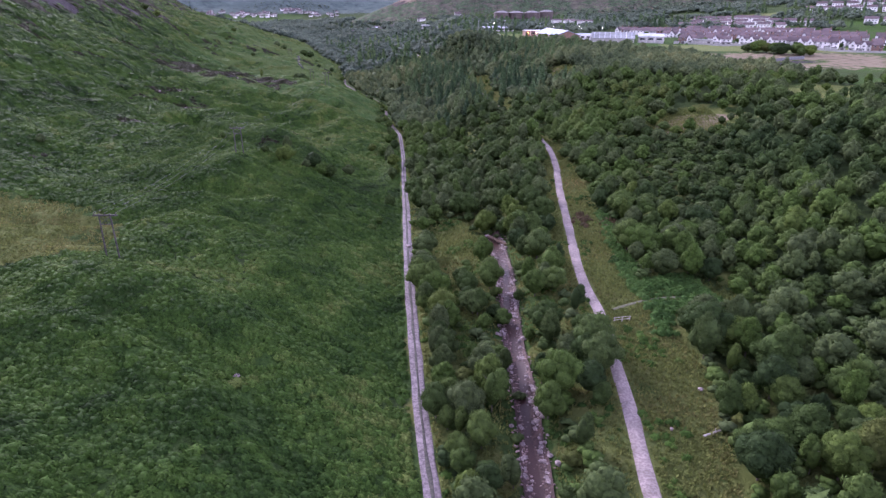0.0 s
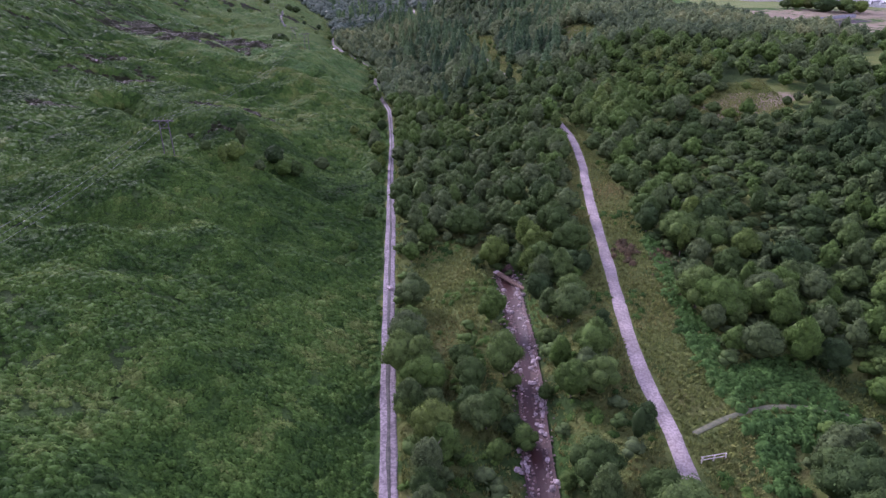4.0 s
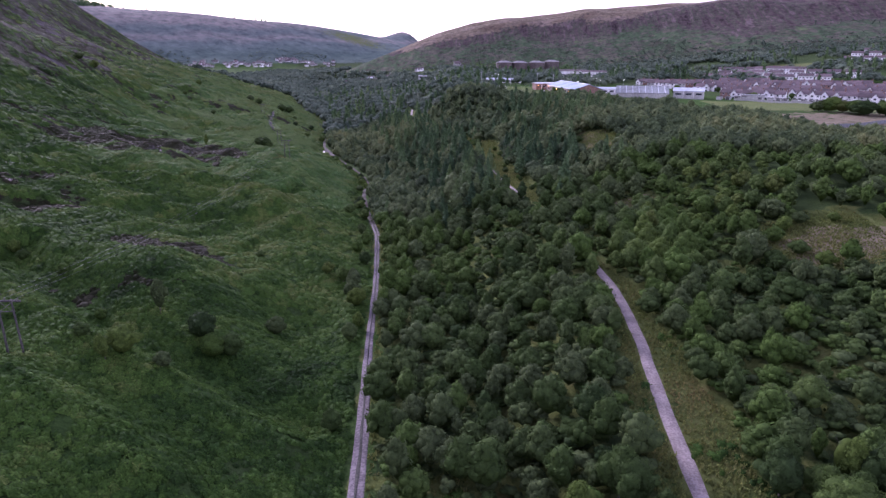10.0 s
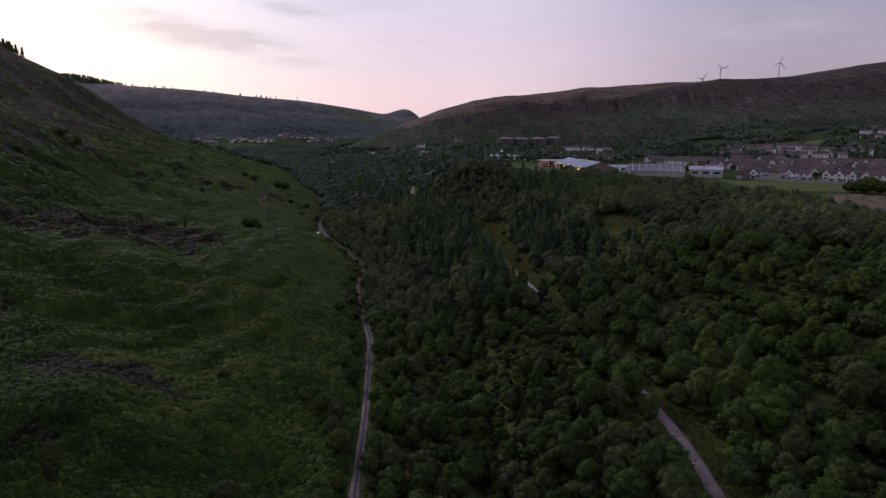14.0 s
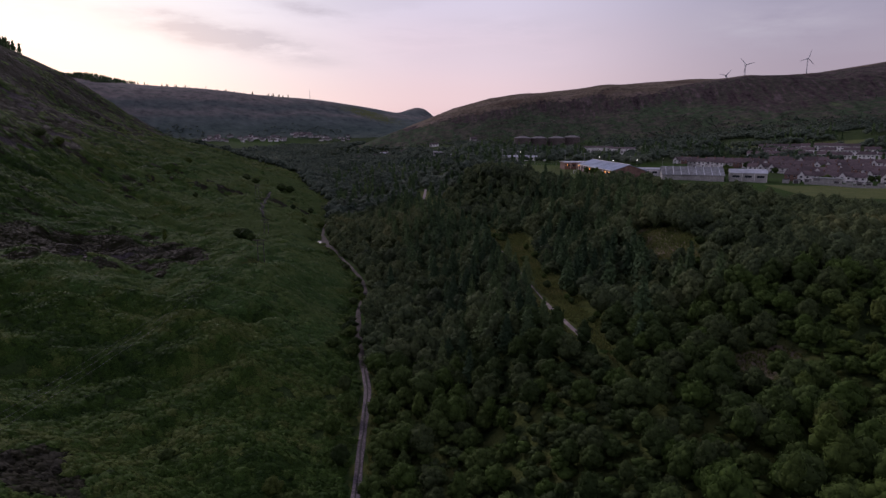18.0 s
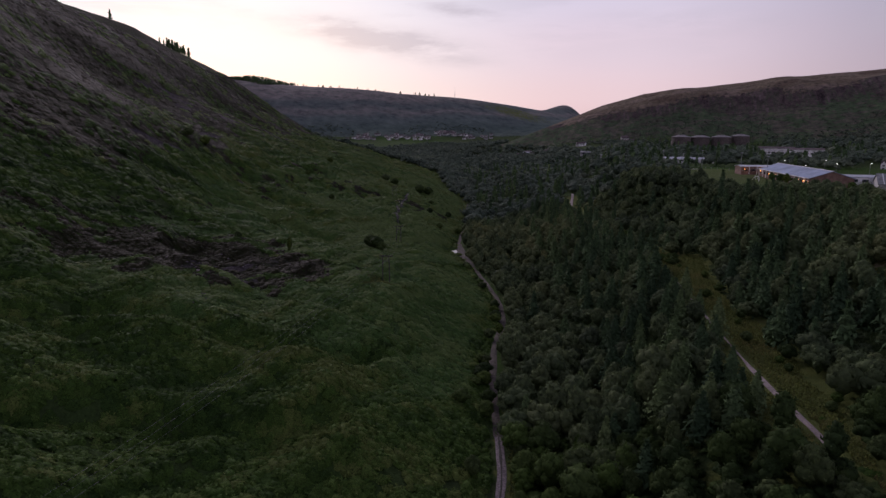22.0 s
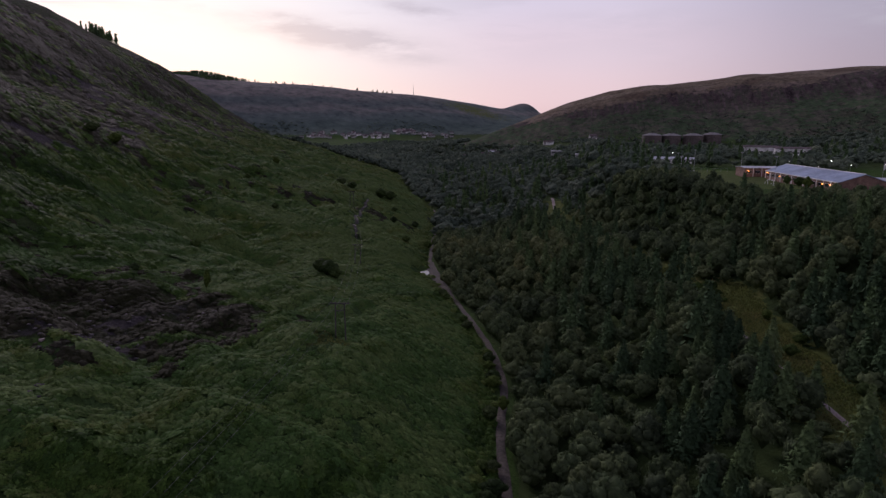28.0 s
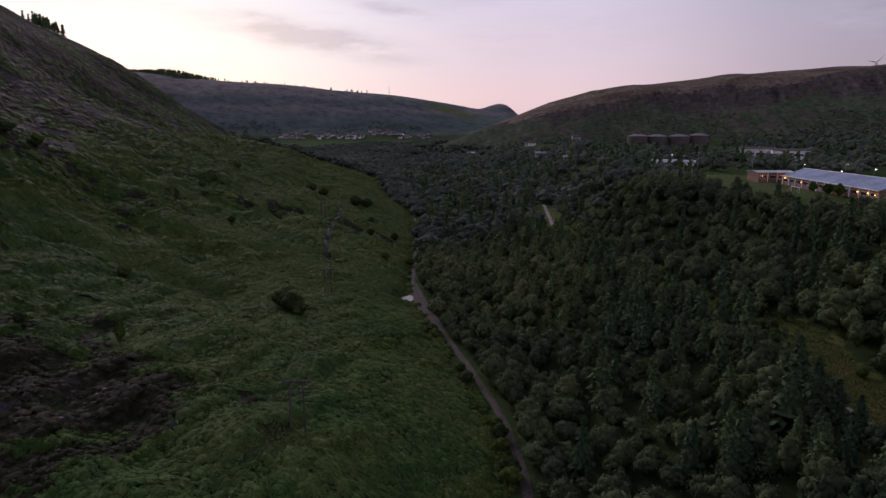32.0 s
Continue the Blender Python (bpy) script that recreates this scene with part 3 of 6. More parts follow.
def zones(x, y, z):
    tx, px = track_x(y), path_x(y)
    u = tx - x
    left = soft((u - 3) / 6)
    moor = left * (.8 * soft((z - 45 + 7 * rough(x, y, 40, 33) + 4 * rough(x, y, 13, 34)) / 13) * (y < 1200)
                   + .8 * blob(x, y, -118, 392, 30, 26, 25) + .6 * blob(x, y, -150, 372, 26, 20) + .75 * blob(x, y, -117, 275, 15, 7, 20) + .7 * blob(x, y, -78, 259, 9, 6) + .25 * blob(x, y, -160, 424, 30, 20) + .25 * blob(x, y, -202, 536, 40, 24) + .6 * blob(x, y, -128, 398, 30, 12, 20) + .5 * blob(x, y, -70, 262, 14, 8, 10)
                   + .3 * blob(x, y, -118, 290, 22, 14) + .45 * blob(x, y, -98, 228, 18, 7) + .5 * blob(x, y, -150, 620, 60, 22, 30))
    for cx, cy, rx, ry in [(-66, 256, 13, 7), (-66, 230, 11, 6)]:
        moor = moor + left * .42 * blob(x, y, cx, cy, rx, ry, 15) * (1.1 + .8 * rough(x, y, 4, 48))
    moor = moor + left * soft((u - 62) / 50) * .30 * (rough(x - .42 * y, .2 * (y + .42 * x), 8, 35) + .2).clip(0, 1)
    rock = left * (.62 + .34 * rough(x, y, 9, 31) + .4 * rough(x + .6 * y, y, 23, 47)) * (.95 * blob(x, y, -118, 372, 16, 9, 20) + .95 * blob(x, y, -122, 392, 12, 9, 20) + .9 * blob(x, y, -116, 408, 10, 7) + .9 * blob(x, y, -128, 452, 10, 7) + .62 * blob(x, y, -107, 350, 9, 6, 20) + .8 * blob(x, y, -236, 478, 14, 40, -28) + 1.0 * blob(x, y, -212, 372, 18, 40, -25) + 1.0 * blob(x, y, -305, 640, 26, 70, -22) + .9 * blob(x, y, -262, 556, 14, 40, -25)
                   )
    grass = left * (1.0 * blob(x, y, -93, 116, 31, 22, -12) + .35 * blob(x, y, -60, 265, 14, 8) + .45 * blob(x, y, -74, 395, 14, 18) + .35 * blob(x, y, -82, 540, 12, 40))
    # the gentle apron turns to lighter sward: partly grass, partly light painted in
    apron = left * soft((y - 300) / 70) * soft((175 + 16 * rough(x, y, 40, 44) - u) / 75) * soft((900 - y) / 80)
    sward = apron * (.74 + .40 * rough(x - .42 * y, .2 * (y + .42 * x), 5, 45) + .2 * rough(x, y, 30, 46))
    grass = grass + (1 - soft((u - 1) / 2)) * (x < px + 40) * .55 * (1 - .75 * soft((y - 325) / 20)) * (y < 700)
    verge = ((x > px - 8) & (x < px + 16) & (y < 720)).astype(float)
    grass = np.maximum(grass, verge * .72)
    wet_edge = np.exp(-((x - river_x(y)) / 4.2) ** 4) * (y < 168)
    grass = grass * (1 - .5 * wet_edge)
    bare = np.zeros_like(x)
    for cx, cy, rx, ry in OPEN_GRASS:
        grass = np.maximum(grass, blob(x, y, cx, cy, rx * 1.2, ry * 1.2))
    for cx, cy, rx, ry in OPEN_BARE:
        bare = np.maximum(bare, 1.05 * blob(x, y, cx, cy, rx * 1.15, ry * 1.15))
    bare = np.maximum(bare, .75 * np.exp(-((x - 245) / 80) ** 4 - ((y - 425) / 58) ** 4))
    bare = np.maximum(bare, .5 * blob(x, y, 205, 290, 14, 10))
    bare = np.maximum(bare, .62 * blob(x, y, -29, 226, 3.5, 15, 10))
    for cx, cy, rx, ry in RUST:
        moor = np.maximum(moor, .85 * blob(x, y, cx, cy, rx, ry))
    wood = wood_zone(x, y) * (x > tx)
    along, across = (x - 208) * .907 + (y - 402) * .42, (y - 402) * .907 - (x - 208) * .42
    stand = np.exp(-(along / 44) ** 4 - (across / 8) ** 4)                        # grey hardstanding beside the field
    bare = bare * (1 - stand)
    rock = np.maximum(rock, .8 * stand)
    lawn = (soft((x - 178) / 6) * soft((330 - x) / 20) * soft((y - 488 + .12 * (x - 178)) / 8) * soft((552 - .10 * (x - 178) - y) / 8)
            + soft((x - 40) / 5) * soft((108 - x) / 5) * soft((y - 600) / 6) * soft((735 - y) / 6) * (x < 96) * .5 + blob(x, y, 420, 900, 60, 30) + .8 * blob(x, y, 330, 800, 30, 14) + blob(x, y, 352, 962, 44, 22))
    hillr = soft((y - lerp(x, [(-400, 1300), (100, 1250), (600, 1040), (1000, 910), (2500, 600)])) / 120) * (x > -420)
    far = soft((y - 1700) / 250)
    crest_z = lerp(x, [(-420, 40), (-196, 42), (-115, 64), (-70, 81), (-11, 105), (70, 128), (300, 154), (515, 172), (640, 172), (800, 184), (950, 212), (1300, 236), (2500, 260)])
    hillr = hillr * (y < 1800)
    level = (z - 50) / np.maximum(crest_z - 50, 20)
    edge_ = lerp(x, [(-300, .62), (150, .66), (380, .74), (520, .88), (660, .97), (2500, .98)]) + .03 * rough(x, y, 60, 39)
    cliff = hillr * soft((level - .34 - .16 * rough(x, y, 70, 38)) / .2) * .9
    crest = hillr * soft((level - edge_) / .05) * .95
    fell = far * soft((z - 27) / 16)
    upland = hillr * soft((z - 18) / 16) * .95
    wood = np.maximum(wood, .9 * soft((y - 740) / 60) * (x > tx - 40) * (1 - hillr))
    grass = np.maximum(grass, .8 * blob(x, y, -330, 2560, 170, 60))
    sward = sward * (1 - soft(moor * 1.9 - .35))
    return dict(grass=grass, wood=wood, moor=moor, upland=upland, sward=sward, fell=fell, cliff=cliff, crest=crest, rock=rock, lawn=lawn, bare=bare)


gx = spaced(-250, 60, 1.9, -4200, 4200, 1.05)
gy = spaced(50, 680, 2.0, -900, 4900, 1.035)
GX, GY = np.meshgrid(gx, gy)
GZ = height(GX, GY)
open_ground = soft((track_x(GY) - GX - 3) / 5) * (GY < 900)
GZ = GZ + open_ground * (.32 * rough(GX, GY, 2.3, 11) + .22 * rough(GX, GY, 1.4, 12)) * (np.abs(GX) < 170)
nx, ny = len(gx), len(gy)
idx = np.arange(nx * ny).reshape(ny, nx)
quads = np.stack([idx[:-1, :-1], idx[:-1, 1:], idx[1:, 1:], idx[1:, :-1]], -1).reshape(-1, 4)
ground_mesh = mesh_from("ground", np.stack([GX, GY, GZ], -1).reshape(-1, 3), quads, GROUND, smooth=True)
for zone_name, values in zones(GX, GY, GZ).items():
    ground_mesh.attributes.new(zone_name, "FLOAT", "POINT").data.foreach_set("value", np.clip(values, 0, 1).astype(np.float32).ravel())
ground = tagged(new("ground", ground_mesh), "valley floor and hillsides with bracken, heather and rough grass", "ground", kind="structure")


def ribbon(name, fx, y0, y1, step, cross, mat, lift, fz=None, wide=None):
    """A strip along a line of the plan; cross: (offset, lift) from left to right."""
    ys = np.arange(y0, y1, step)
    xs = fx(ys)
    dx = np.gradient(xs, ys)
    ln = np.hypot(1, dx)
    rows = []
    for off, up in cross:
        wob = (.16 * rough(ys, ys * .3 + off, 5, off) + .04 * rough(ys, ys * .4 - off, 2.6, off)) if abs(off) == max(abs(c[0]) for c in cross) else 0 * ys
        o = off * (wide(ys) if wide else 1) + wob
        X, Y = xs + o / ln, ys - o * dx / ln
        Z = (fz(ys) if fz else height(X, Y)) + lift + up
        rows.append(np.stack([X, Y, Z], -1))
    V = np.stack(rows, 1)
    n, k = V.shape[:2]
    i = np.arange(n * k).reshape(n, k)
    f = np.stack([i[:-1, :-1], i[:-1, 1:], i[1:, 1:], i[1:, :-1]], -1).reshape(-1, 4)
    return mesh_from(name, V.reshape(-1, 3), f, mat, smooth=True)


def track_wide(y):
    return lerp(y, [(0, 1.0), (190, 1.0), (235, .72), (300, .66), (340, .8)])


EARTH = plain("trodden_earth", (.046, .038, .030), (.092, .076, .062), 1.6, .95, .05, coarse=.2)
track = tagged(new("track", ribbon("track", track_x, -60, 337, 1.5, [(-1.25, -.12), (-1.05, .05), (-.75, .02), (-.4, .06), (.4, .06), (.75, .02), (1.05, .05), (1.25, -.12)], DIRT, .08, wide=track_wide)),
               "rutted reddish dirt and stone track", "track", kind="structure")
MIDGRASS = plain("trodden_turf", (.034, .036, .028), (.07, .064, .052), 2.5, .95, .05)
part("middle_strip", ribbon("middle_strip", track_x, -60, 337, 1.5, [(-.24, .0), (-.14, .05), (.14, .05), (.24, .0)], MIDGRASS, .16, wide=track_wide), parent=track, label="dark worn turf strip between the wheel ruts")
tagged(new("upper_track", ribbon("upper_track", track_x, 336, 760, 1.5, [(-1.0, -.10), (-.75, .05), (0, .08), (.75, .05), (1.0, -.10)], EARTH, .12)),
       "narrow trodden earth track along the foot of the hill", "track", kind="structure")
tagged(new("turning_place", ribbon("turning_place", lambda y: track_x(y) - .6, 508, 566, 1.5, [(-2.6, -.12), (-2.0, .03), (0, .06), (2.0, .03), (2.6, -.12)], EARTH, .10)),
       "widened bare earth turning place on the track", "track", kind="structure")
path = tagged(new("path", ribbon("path", path_x, -60, 262, 1.5, [(-1.2, -.12), (-.95, .04), (0, .09), (.95, .04), (1.2, -.12)], GRAVEL, .07)),
              "pale compacted gravel path", "path", kind="structure")
tagged(new("upper_path", ribbon("upper_path", path_x, 319, 440, 1.5, [(-.7, -.12), (-.5, .04), (0, .08), (.5, .04), (.7, -.12)], GRAVEL, .075,
                                  wide=lambda y: lerp(y, [(319, 1), (352, 1), (360, .3), (372, .3), (378, .85), (392, .8), (400, .25), (416, .3), (422, .8), (440, .6)]))),
       "narrow overgrown gravel path through yellow grass", "path", kind="structure")
tagged(new("far_path", ribbon("far_path", path_x, 604, 742, 1.5, [(-1.1, -.12), (-.8, .04), (0, .08), (.8, .04), (1.1, -.12)], GRAVEL, .075)),
       "pale gravel path beyond the plantation", "path", kind="structure")
bed = tagged(new("stream_bed", ribbon("stream_bed", river_x, -60, 166, 1.5, [(-1.9, .25), (-1.3, .0), (0, -.05), (1.3, .0), (1.9, .25)], WATER_BED, .25)),
             "shallow stony stream bed with reddish wet silt", "stream", kind="structure")
PEAT = plain("dark_peat", (.012, .011, .009), (.024, .021, .017), 3, .95, .05)
def ditch_x(y):
    return lerp(y, [(545, -121), (556, -122), (580, -130), (606, -137), (640, -143), (672, -151)]) + .7 * np.sin(y / 4.0)


tagged(new("ditch", ribbon("ditch", ditch_x, 548, 672, 1.5, [(-.9, .05), (-.4, .0), (.4, .0), (.9, .05)], PEAT, .30)),
       "narrow dark ditch running down the bracken slope", "ditch", kind="structure")

# ---------------------------------------------------------------- foliage
rng = np.random.default_rng(7)


def ball(level):
    bm = bmesh.new()
    bmesh.ops.create_icosphere(bm, subdivisions=level, radius=1)
    v = np.array([p.co[:] for p in bm.verts])
    f = np.array([[p.index for p in q.verts] for q in bm.faces])
    bm.free()
    return v, f


BALLS = {1: ball(1), 2: ball(2)}


# crowns one metre high: number of boughs, half width, lowest leaf, size of a bough, how flat a bough is, how far the outline wanders
CROWNS = {"broad": (15, .34, .03, .155, 1.05, .18), "oak": (14, .42, .04, .185, .88, .18), "birch": (11, .20, .12, .12, 1.3, .14),
          "bush": (11, .50, .0, .22, .80, .16), "clump": (4, .46, .0, .33, .8, .2)}


def leaves(points, out, size, r, stray=.48):
    """Small bent leaf sprays along the face of a bough, their tips rising."""
    n = len(points)
    nrm = out + np.array([0, 0, .25]) + r.normal(0, stray, (n, 3))
    nrm /= np.linalg.norm(nrm, axis=1)[:, None] + 1e-9
    a = out * .45 + np.array([0, 0, .75]) + r.normal(0, .45, (n, 3))
    a -= nrm * (a * nrm).sum(1)[:, None]
    a /= np.linalg.norm(a, axis=1)[:, None] + 1e-9
    b = np.cross(nrm, a)
    s = (size * r.uniform(.6, 1.45, n))[:, None]
    v = np.stack([points - a * s * .5, points + b * s * .30 + nrm * s * .08, points + a * s * .85 + out * s * .08, points - b * s * .30 + nrm * s * .08], 1)
    return v.reshape(-1, 3), np.arange(4 * n).reshape(n, 4)


def crown_arrays(kind, n, size, seed, level=1):
    """Crown: many rounded boughs heaped round a stem, each clad in small leaves. Vertices and triangles."""
    r = np.random.default_rng(seed)
    sv, sf = BALLS[level]
    shells, faces = [], []
    if kind == "conifer":
        tiers = 13
        t = r.uniform(0, 1, n) ** .72
        tier = np.round(t * tiers)
        t = tier / tiers + r.normal(0, .012, n)
        h = .05 + .95 * t.clip(0, 1)
        ang = r.uniform(0, 2 * np.pi, n)
        reach = r.uniform(.25, 1.0, n) ** .6
        rad = .27 * (1 - t).clip(.015, 1) ** .9 * reach * (1 + .24 * np.sin(ang * 5 + tier * 2.4) + .1 * np.sin(ang * 2 + seed))
        p = np.stack([rad * np.cos(ang), rad * np.sin(ang), h - rad * .30], -1)
        v, f = leaves(p, np.stack([np.cos(ang), np.sin(ang), .35 + 0 * ang], -1), size, r, .3)
        k = .15 * (1.1 - .98 * (sv[:, 2] * .5 + .5))
        shells, faces = [np.stack([sv[:, 0] * k, sv[:, 1] * k, .47 + sv[:, 2] * .43], -1)], [sf]
    else:
        count, wide, foot, bough, flat, wander = CROWNS[kind]
        P, D, base = [], [], 0
        share = np.full(count, n // count)
        lean = r.normal(0, .05, 2)
        point = {"broad": .34, "birch": .3}.get(kind, 0.0)          # how far the head narrows
        for i in range(count):
            # boughs sit just inside a domed outline, evenly round it, and stand out of it by a third
            u = (i + .35) / count
            lift = 1 - 1.32 * u
            ang = i * 2.4 + r.uniform(-.35, .35)
            g = bough * r.uniform(.75, 1.3)
            ring = math.sqrt(max(1 - lift * lift, 0)) * (1 - point * lift if lift > 0 else .92)
            reach = max(wide * ring * r.uniform(1 - wander, 1 + wander) - g * .55, 0)
            half = (1 - foot) * .5
            z = foot + half + (half - g * flat * .75) * lift * r.uniform(1 - wander, 1 + wander * .3)
            mid = np.array([reach * math.cos(ang) + lean[0] * z, reach * math.sin(ang) + lean[1] * z, max(z, foot + g * .4)])
            ph = r.uniform(0, 6.28, 3)

            def at(d, g=g, mid=mid, ph=ph):
                ripple = 1 + .10 * np.sin(d[:, 0] * 4.3 + ph[0]) * np.sin(d[:, 1] * 4.9 + ph[1]) + .08 * np.sin(d[:, 2] * 6 + ph[2] + 3 * d[:, 0])
                q = d * (g * ripple)[:, None]
                q[:, 2] *= flat
                return mid + q
            d = r.normal(0, 1, (share[i], 3))
            away = np.array([math.cos(ang) * .55 * (i > 0), math.sin(ang) * .55 * (i > 0), .55])
            d = d / np.linalg.norm(d, axis=1)[:, None] * 1.05 + away
            d /= np.linalg.norm(d, axis=1)[:, None]
            P.append(mid + (at(d) - mid) * r.uniform(.90, 1.17, len(d))[:, None])
            D.append(d)
            shells.append(mid + (at(sv) - mid) * (.94 + .06 * r.uniform(-1, 1, len(sv)))[:, None])
            faces.append(sf + base)
            base += len(sv)
        if count > 4:          # the dense inside of the crown
            inner = np.stack([sv[:, 0] * wide * .80, sv[:, 1] * wide * .80, foot + (1 - foot) * .5 + sv[:, 2] * (1 - foot) * .43], -1)
            shells.append(inner * (1 + .06 * r.uniform(-1, 1, len(sv)))[:, None])
            faces.append(sf + base)
        P, D = np.concatenate(P), np.concatenate(D)
        P[:, 2] = np.maximum(P[:, 2], .04)
        v, f = leaves(P, D, size, r)
    tris = np.concatenate([f[:, [0, 1, 2]], f[:, [0, 2, 3]]] + [q + len(v) for q in faces])
    return np.concatenate([v] + shells), tris


def trunk_bm(kind, seed):
    r = random.Random(seed)
    bm = bmesh.new()
    top = {"broad": .62, "oak": .6, "birch": .8, "conifer": .95, "bush": .35}[kind]
    rad = {"broad": .028, "oak": .032, "birch": .018, "conifer": .018, "bush": .02}[kind]
    rod_bm((0, 0, -.05), (r.uniform(-.02, .02), r.uniform(-.02, .02), top), rad, rad * .35, 7, bm)
    if kind != "conifer":
        for i in range(5):
            a = i * 2.1 + r.uniform(-.4, .4)
            z = top * (.35 + .12 * i)
            rod_bm((0, 0, z), (.2 * math.cos(a), .2 * math.sin(a), z + .17), rad * .5, rad * .15, 5, bm)
    return bm


def tree_thing(kind, name, seed, cards_n, size, mat, label, category, group):
    """A plant one metre high as a thing of its own: trunk with limbs, and crown."""
    root = tagged(new(name), label, category, group)
    part("trunk", trunk_bm(kind, seed), BARK, root)
    v, tris = crown_arrays(kind, cards_n, size, seed, 2)
    part("crown", mesh_from(name + "_crown", v, tris, mat, smooth=True), parent=root)
    return root


def plant_stuff(name, spots, kind, variants, cards_n, size, mat, label, category, spread=1.0, level=1):
    """Uncounted plants joined into one mesh. spots: rows of x, y, z, height, girth."""
    if len(spots) == 0:
        return None
    protos = []
    for s in range(variants):
        protos.append(crown_arrays(kind, cards_n, size, 100 + s * 7 + len(kind), level))
    V, F, T, base = [], [], [], 0
    which = rng.integers(0, variants, len(spots))
    for k, (pv, pf) in enumerate(protos):
        q = spots[which == k]
        if len(q) == 0:
            continue
        a = rng.uniform(0, 2 * np.pi, len(q))
        c, s = np.cos(a), np.sin(a)
        g = (q[:, 3] * q[:, 4])[:, None]
        X = (pv[None, :, 0] * c[:, None] - pv[None, :, 1] * s[:, None]) * g + q[:, 0:1]
        Y = (pv[None, :, 0] * s[:, None] + pv[None, :, 1] * c[:, None]) * g + q[:, 1:2]
        Z = pv[None, :, 2] * q[:, 3:4] + q[:, 2:3]
        V.append(np.stack([X, Y, Z], -1).reshape(-1, 3))
        F.append((pf[None] + (np.arange(len(q)) * len(pv))[:, None, None] + base).reshape(-1, 3))
        T.append(np.repeat((.45 + .22 * blob(q[:, 0], q[:, 1], 92, 258, 46, 46) + .26 * rough(q[:, 0], q[:, 1], 26, 71) + .2 * rough(q[:, 0], q[:, 1], 75, 73) + rng.uniform(-.24, .24, len(q))).clip(.02, .98) * spread, len(pv)))
        base += len(q) * len(pv)
    me = mesh_from(name, np.concatenate(V), np.concatenate(F), mat, smooth=True, tint=np.concatenate(T))
    return tagged(new(name, me), label, category, kind="stuff")


def scatter(x0, x1, y0, y1, cell, keep, jitter=.42):
    """Jittered grid points where keep(x, y) beats a random draw."""
    X, Y = np.meshgrid(np.arange(x0, x1, cell), np.arange(y0, y1, cell))
    X = X.ravel() + rng.uniform(-jitter, jitter, X.size) * cell
    Y = Y.ravel() + rng.uniform(-jitter, jitter, Y.size) * cell
    ok = rng.uniform(0, 1, X.size) < keep(X, Y)
    return X[ok], Y[ok]


def spots_of(x, y, lo, hi, g0=.85, g1=1.2, sink=.15):
    h = rng.uniform(lo, hi, len(x))
    return np.stack([x, y, height(x, y) - sink, h, rng.uniform(g0, g1, len(x))], -1)


# --- the woods. Conifers stand in the belt left of the far path and here and there on the slope
def conifer_share(x, y):
    px = path_x(y)
    belt = soft((y - 300) / 40) * soft((700 - y) / 150) * np.exp(-((x - px + 15) / 17) ** 2)
    slope = .5 * (1 - .85 * soft((y - 490) / 40)) * soft((y - 330) / 60) * (x > px + 5) * (x < px + 46 + 40 * soft((y - 400) / 60))
    return np.clip(.85 * belt + slope, 0, .85)


wx, wy = scatter(-60, 100, 58, 330, 4.6, wood_zone)
mx, my = scatter(100, 330, 70, 420, 6.0, wood_zone)
bx, by = scatter(-20, 240, -60, 64, 8.5, lambda a, b: wood_zone(a, b) * ((b < 57) | (a > 101)))
fx, fy = scatter(-130, 230, 330, 640, 4.7, wood_zone)
ax_, ay_ = np.concatenate([wx, mx, fx]), np.concatenate([wy, my, fy])
con = rng.uniform(0, 1, len(ax_)) < conifer_share(ax_, ay_)
thin = con & (rng.uniform(0, 1, len(ax_)) < .38)          # conifers stand wider apart
con = con & ~thin
# the stretch that is passed low and near: every tree is a thing of its own
near_b = (~con) & (ay_ > 62) & (ay_ < 172) & (ax_ < 60)
near_c = con & (ay_ > 320) & (ay_ < 420) & (ax_ < 34)
TREE_KINDS = [tree_thing("broad", "alder_tree", 11, 2400, .036, LEAF, "dense dark green alder tree on the valley floor", "tree", "valley trees"),
              tree_thing("oak", "oak_tree", 12, 2600, .034, LEAF, "broad round-headed green oak tree on the valley floor", "tree", "valley trees"),
              tree_thing("birch", "birch_tree", 13, 1500, .036, LEAF, "slender green birch tree with light crown", "tree", "valley trees"),
              tree_thing("bush", "willow_bush", 14, 1500, .050, LEAF, "low rounded green willow bush", "bush", "valley trees"),
              tree_thing("broad", "alder_tree", 31, 2400, .036, LEAF, "dense dark green alder tree on the valley floor", "tree", "valley trees"),
              tree_thing("oak", "oak_tree", 32, 2600, .034, LEAF, "broad round-headed green oak tree on the valley floor", "tree", "valley trees"),
              tree_thing("birch", "birch_tree", 33, 1500, .036, LEAF, "slender green birch tree with light crown", "tree", "valley trees"),
              tree_thing("bush", "willow_bush", 34, 1500, .050, LEAF, "low rounded green willow bush", "bush", "valley trees")]
CONIFER_KIND = tree_thing("conifer", "larch_tree", 15, 1300, .052, NEEDLE, "young green larch tree in a plantation belt", "tree", "plantation conifers")


def place(kind_ob, x, y, h, girth):
    m = Matrix.Translation((x, y, float(height(x, y)) - .1)) @ Matrix.Rotation(rng.uniform(0, 6.28), 4, "Z")
    ob = copy_thing(kind_ob, m)
    ob.scale = (h * girth * rng.uniform(.92, 1.08), h * girth * rng.uniform(.92, 1.08), h)
    return ob


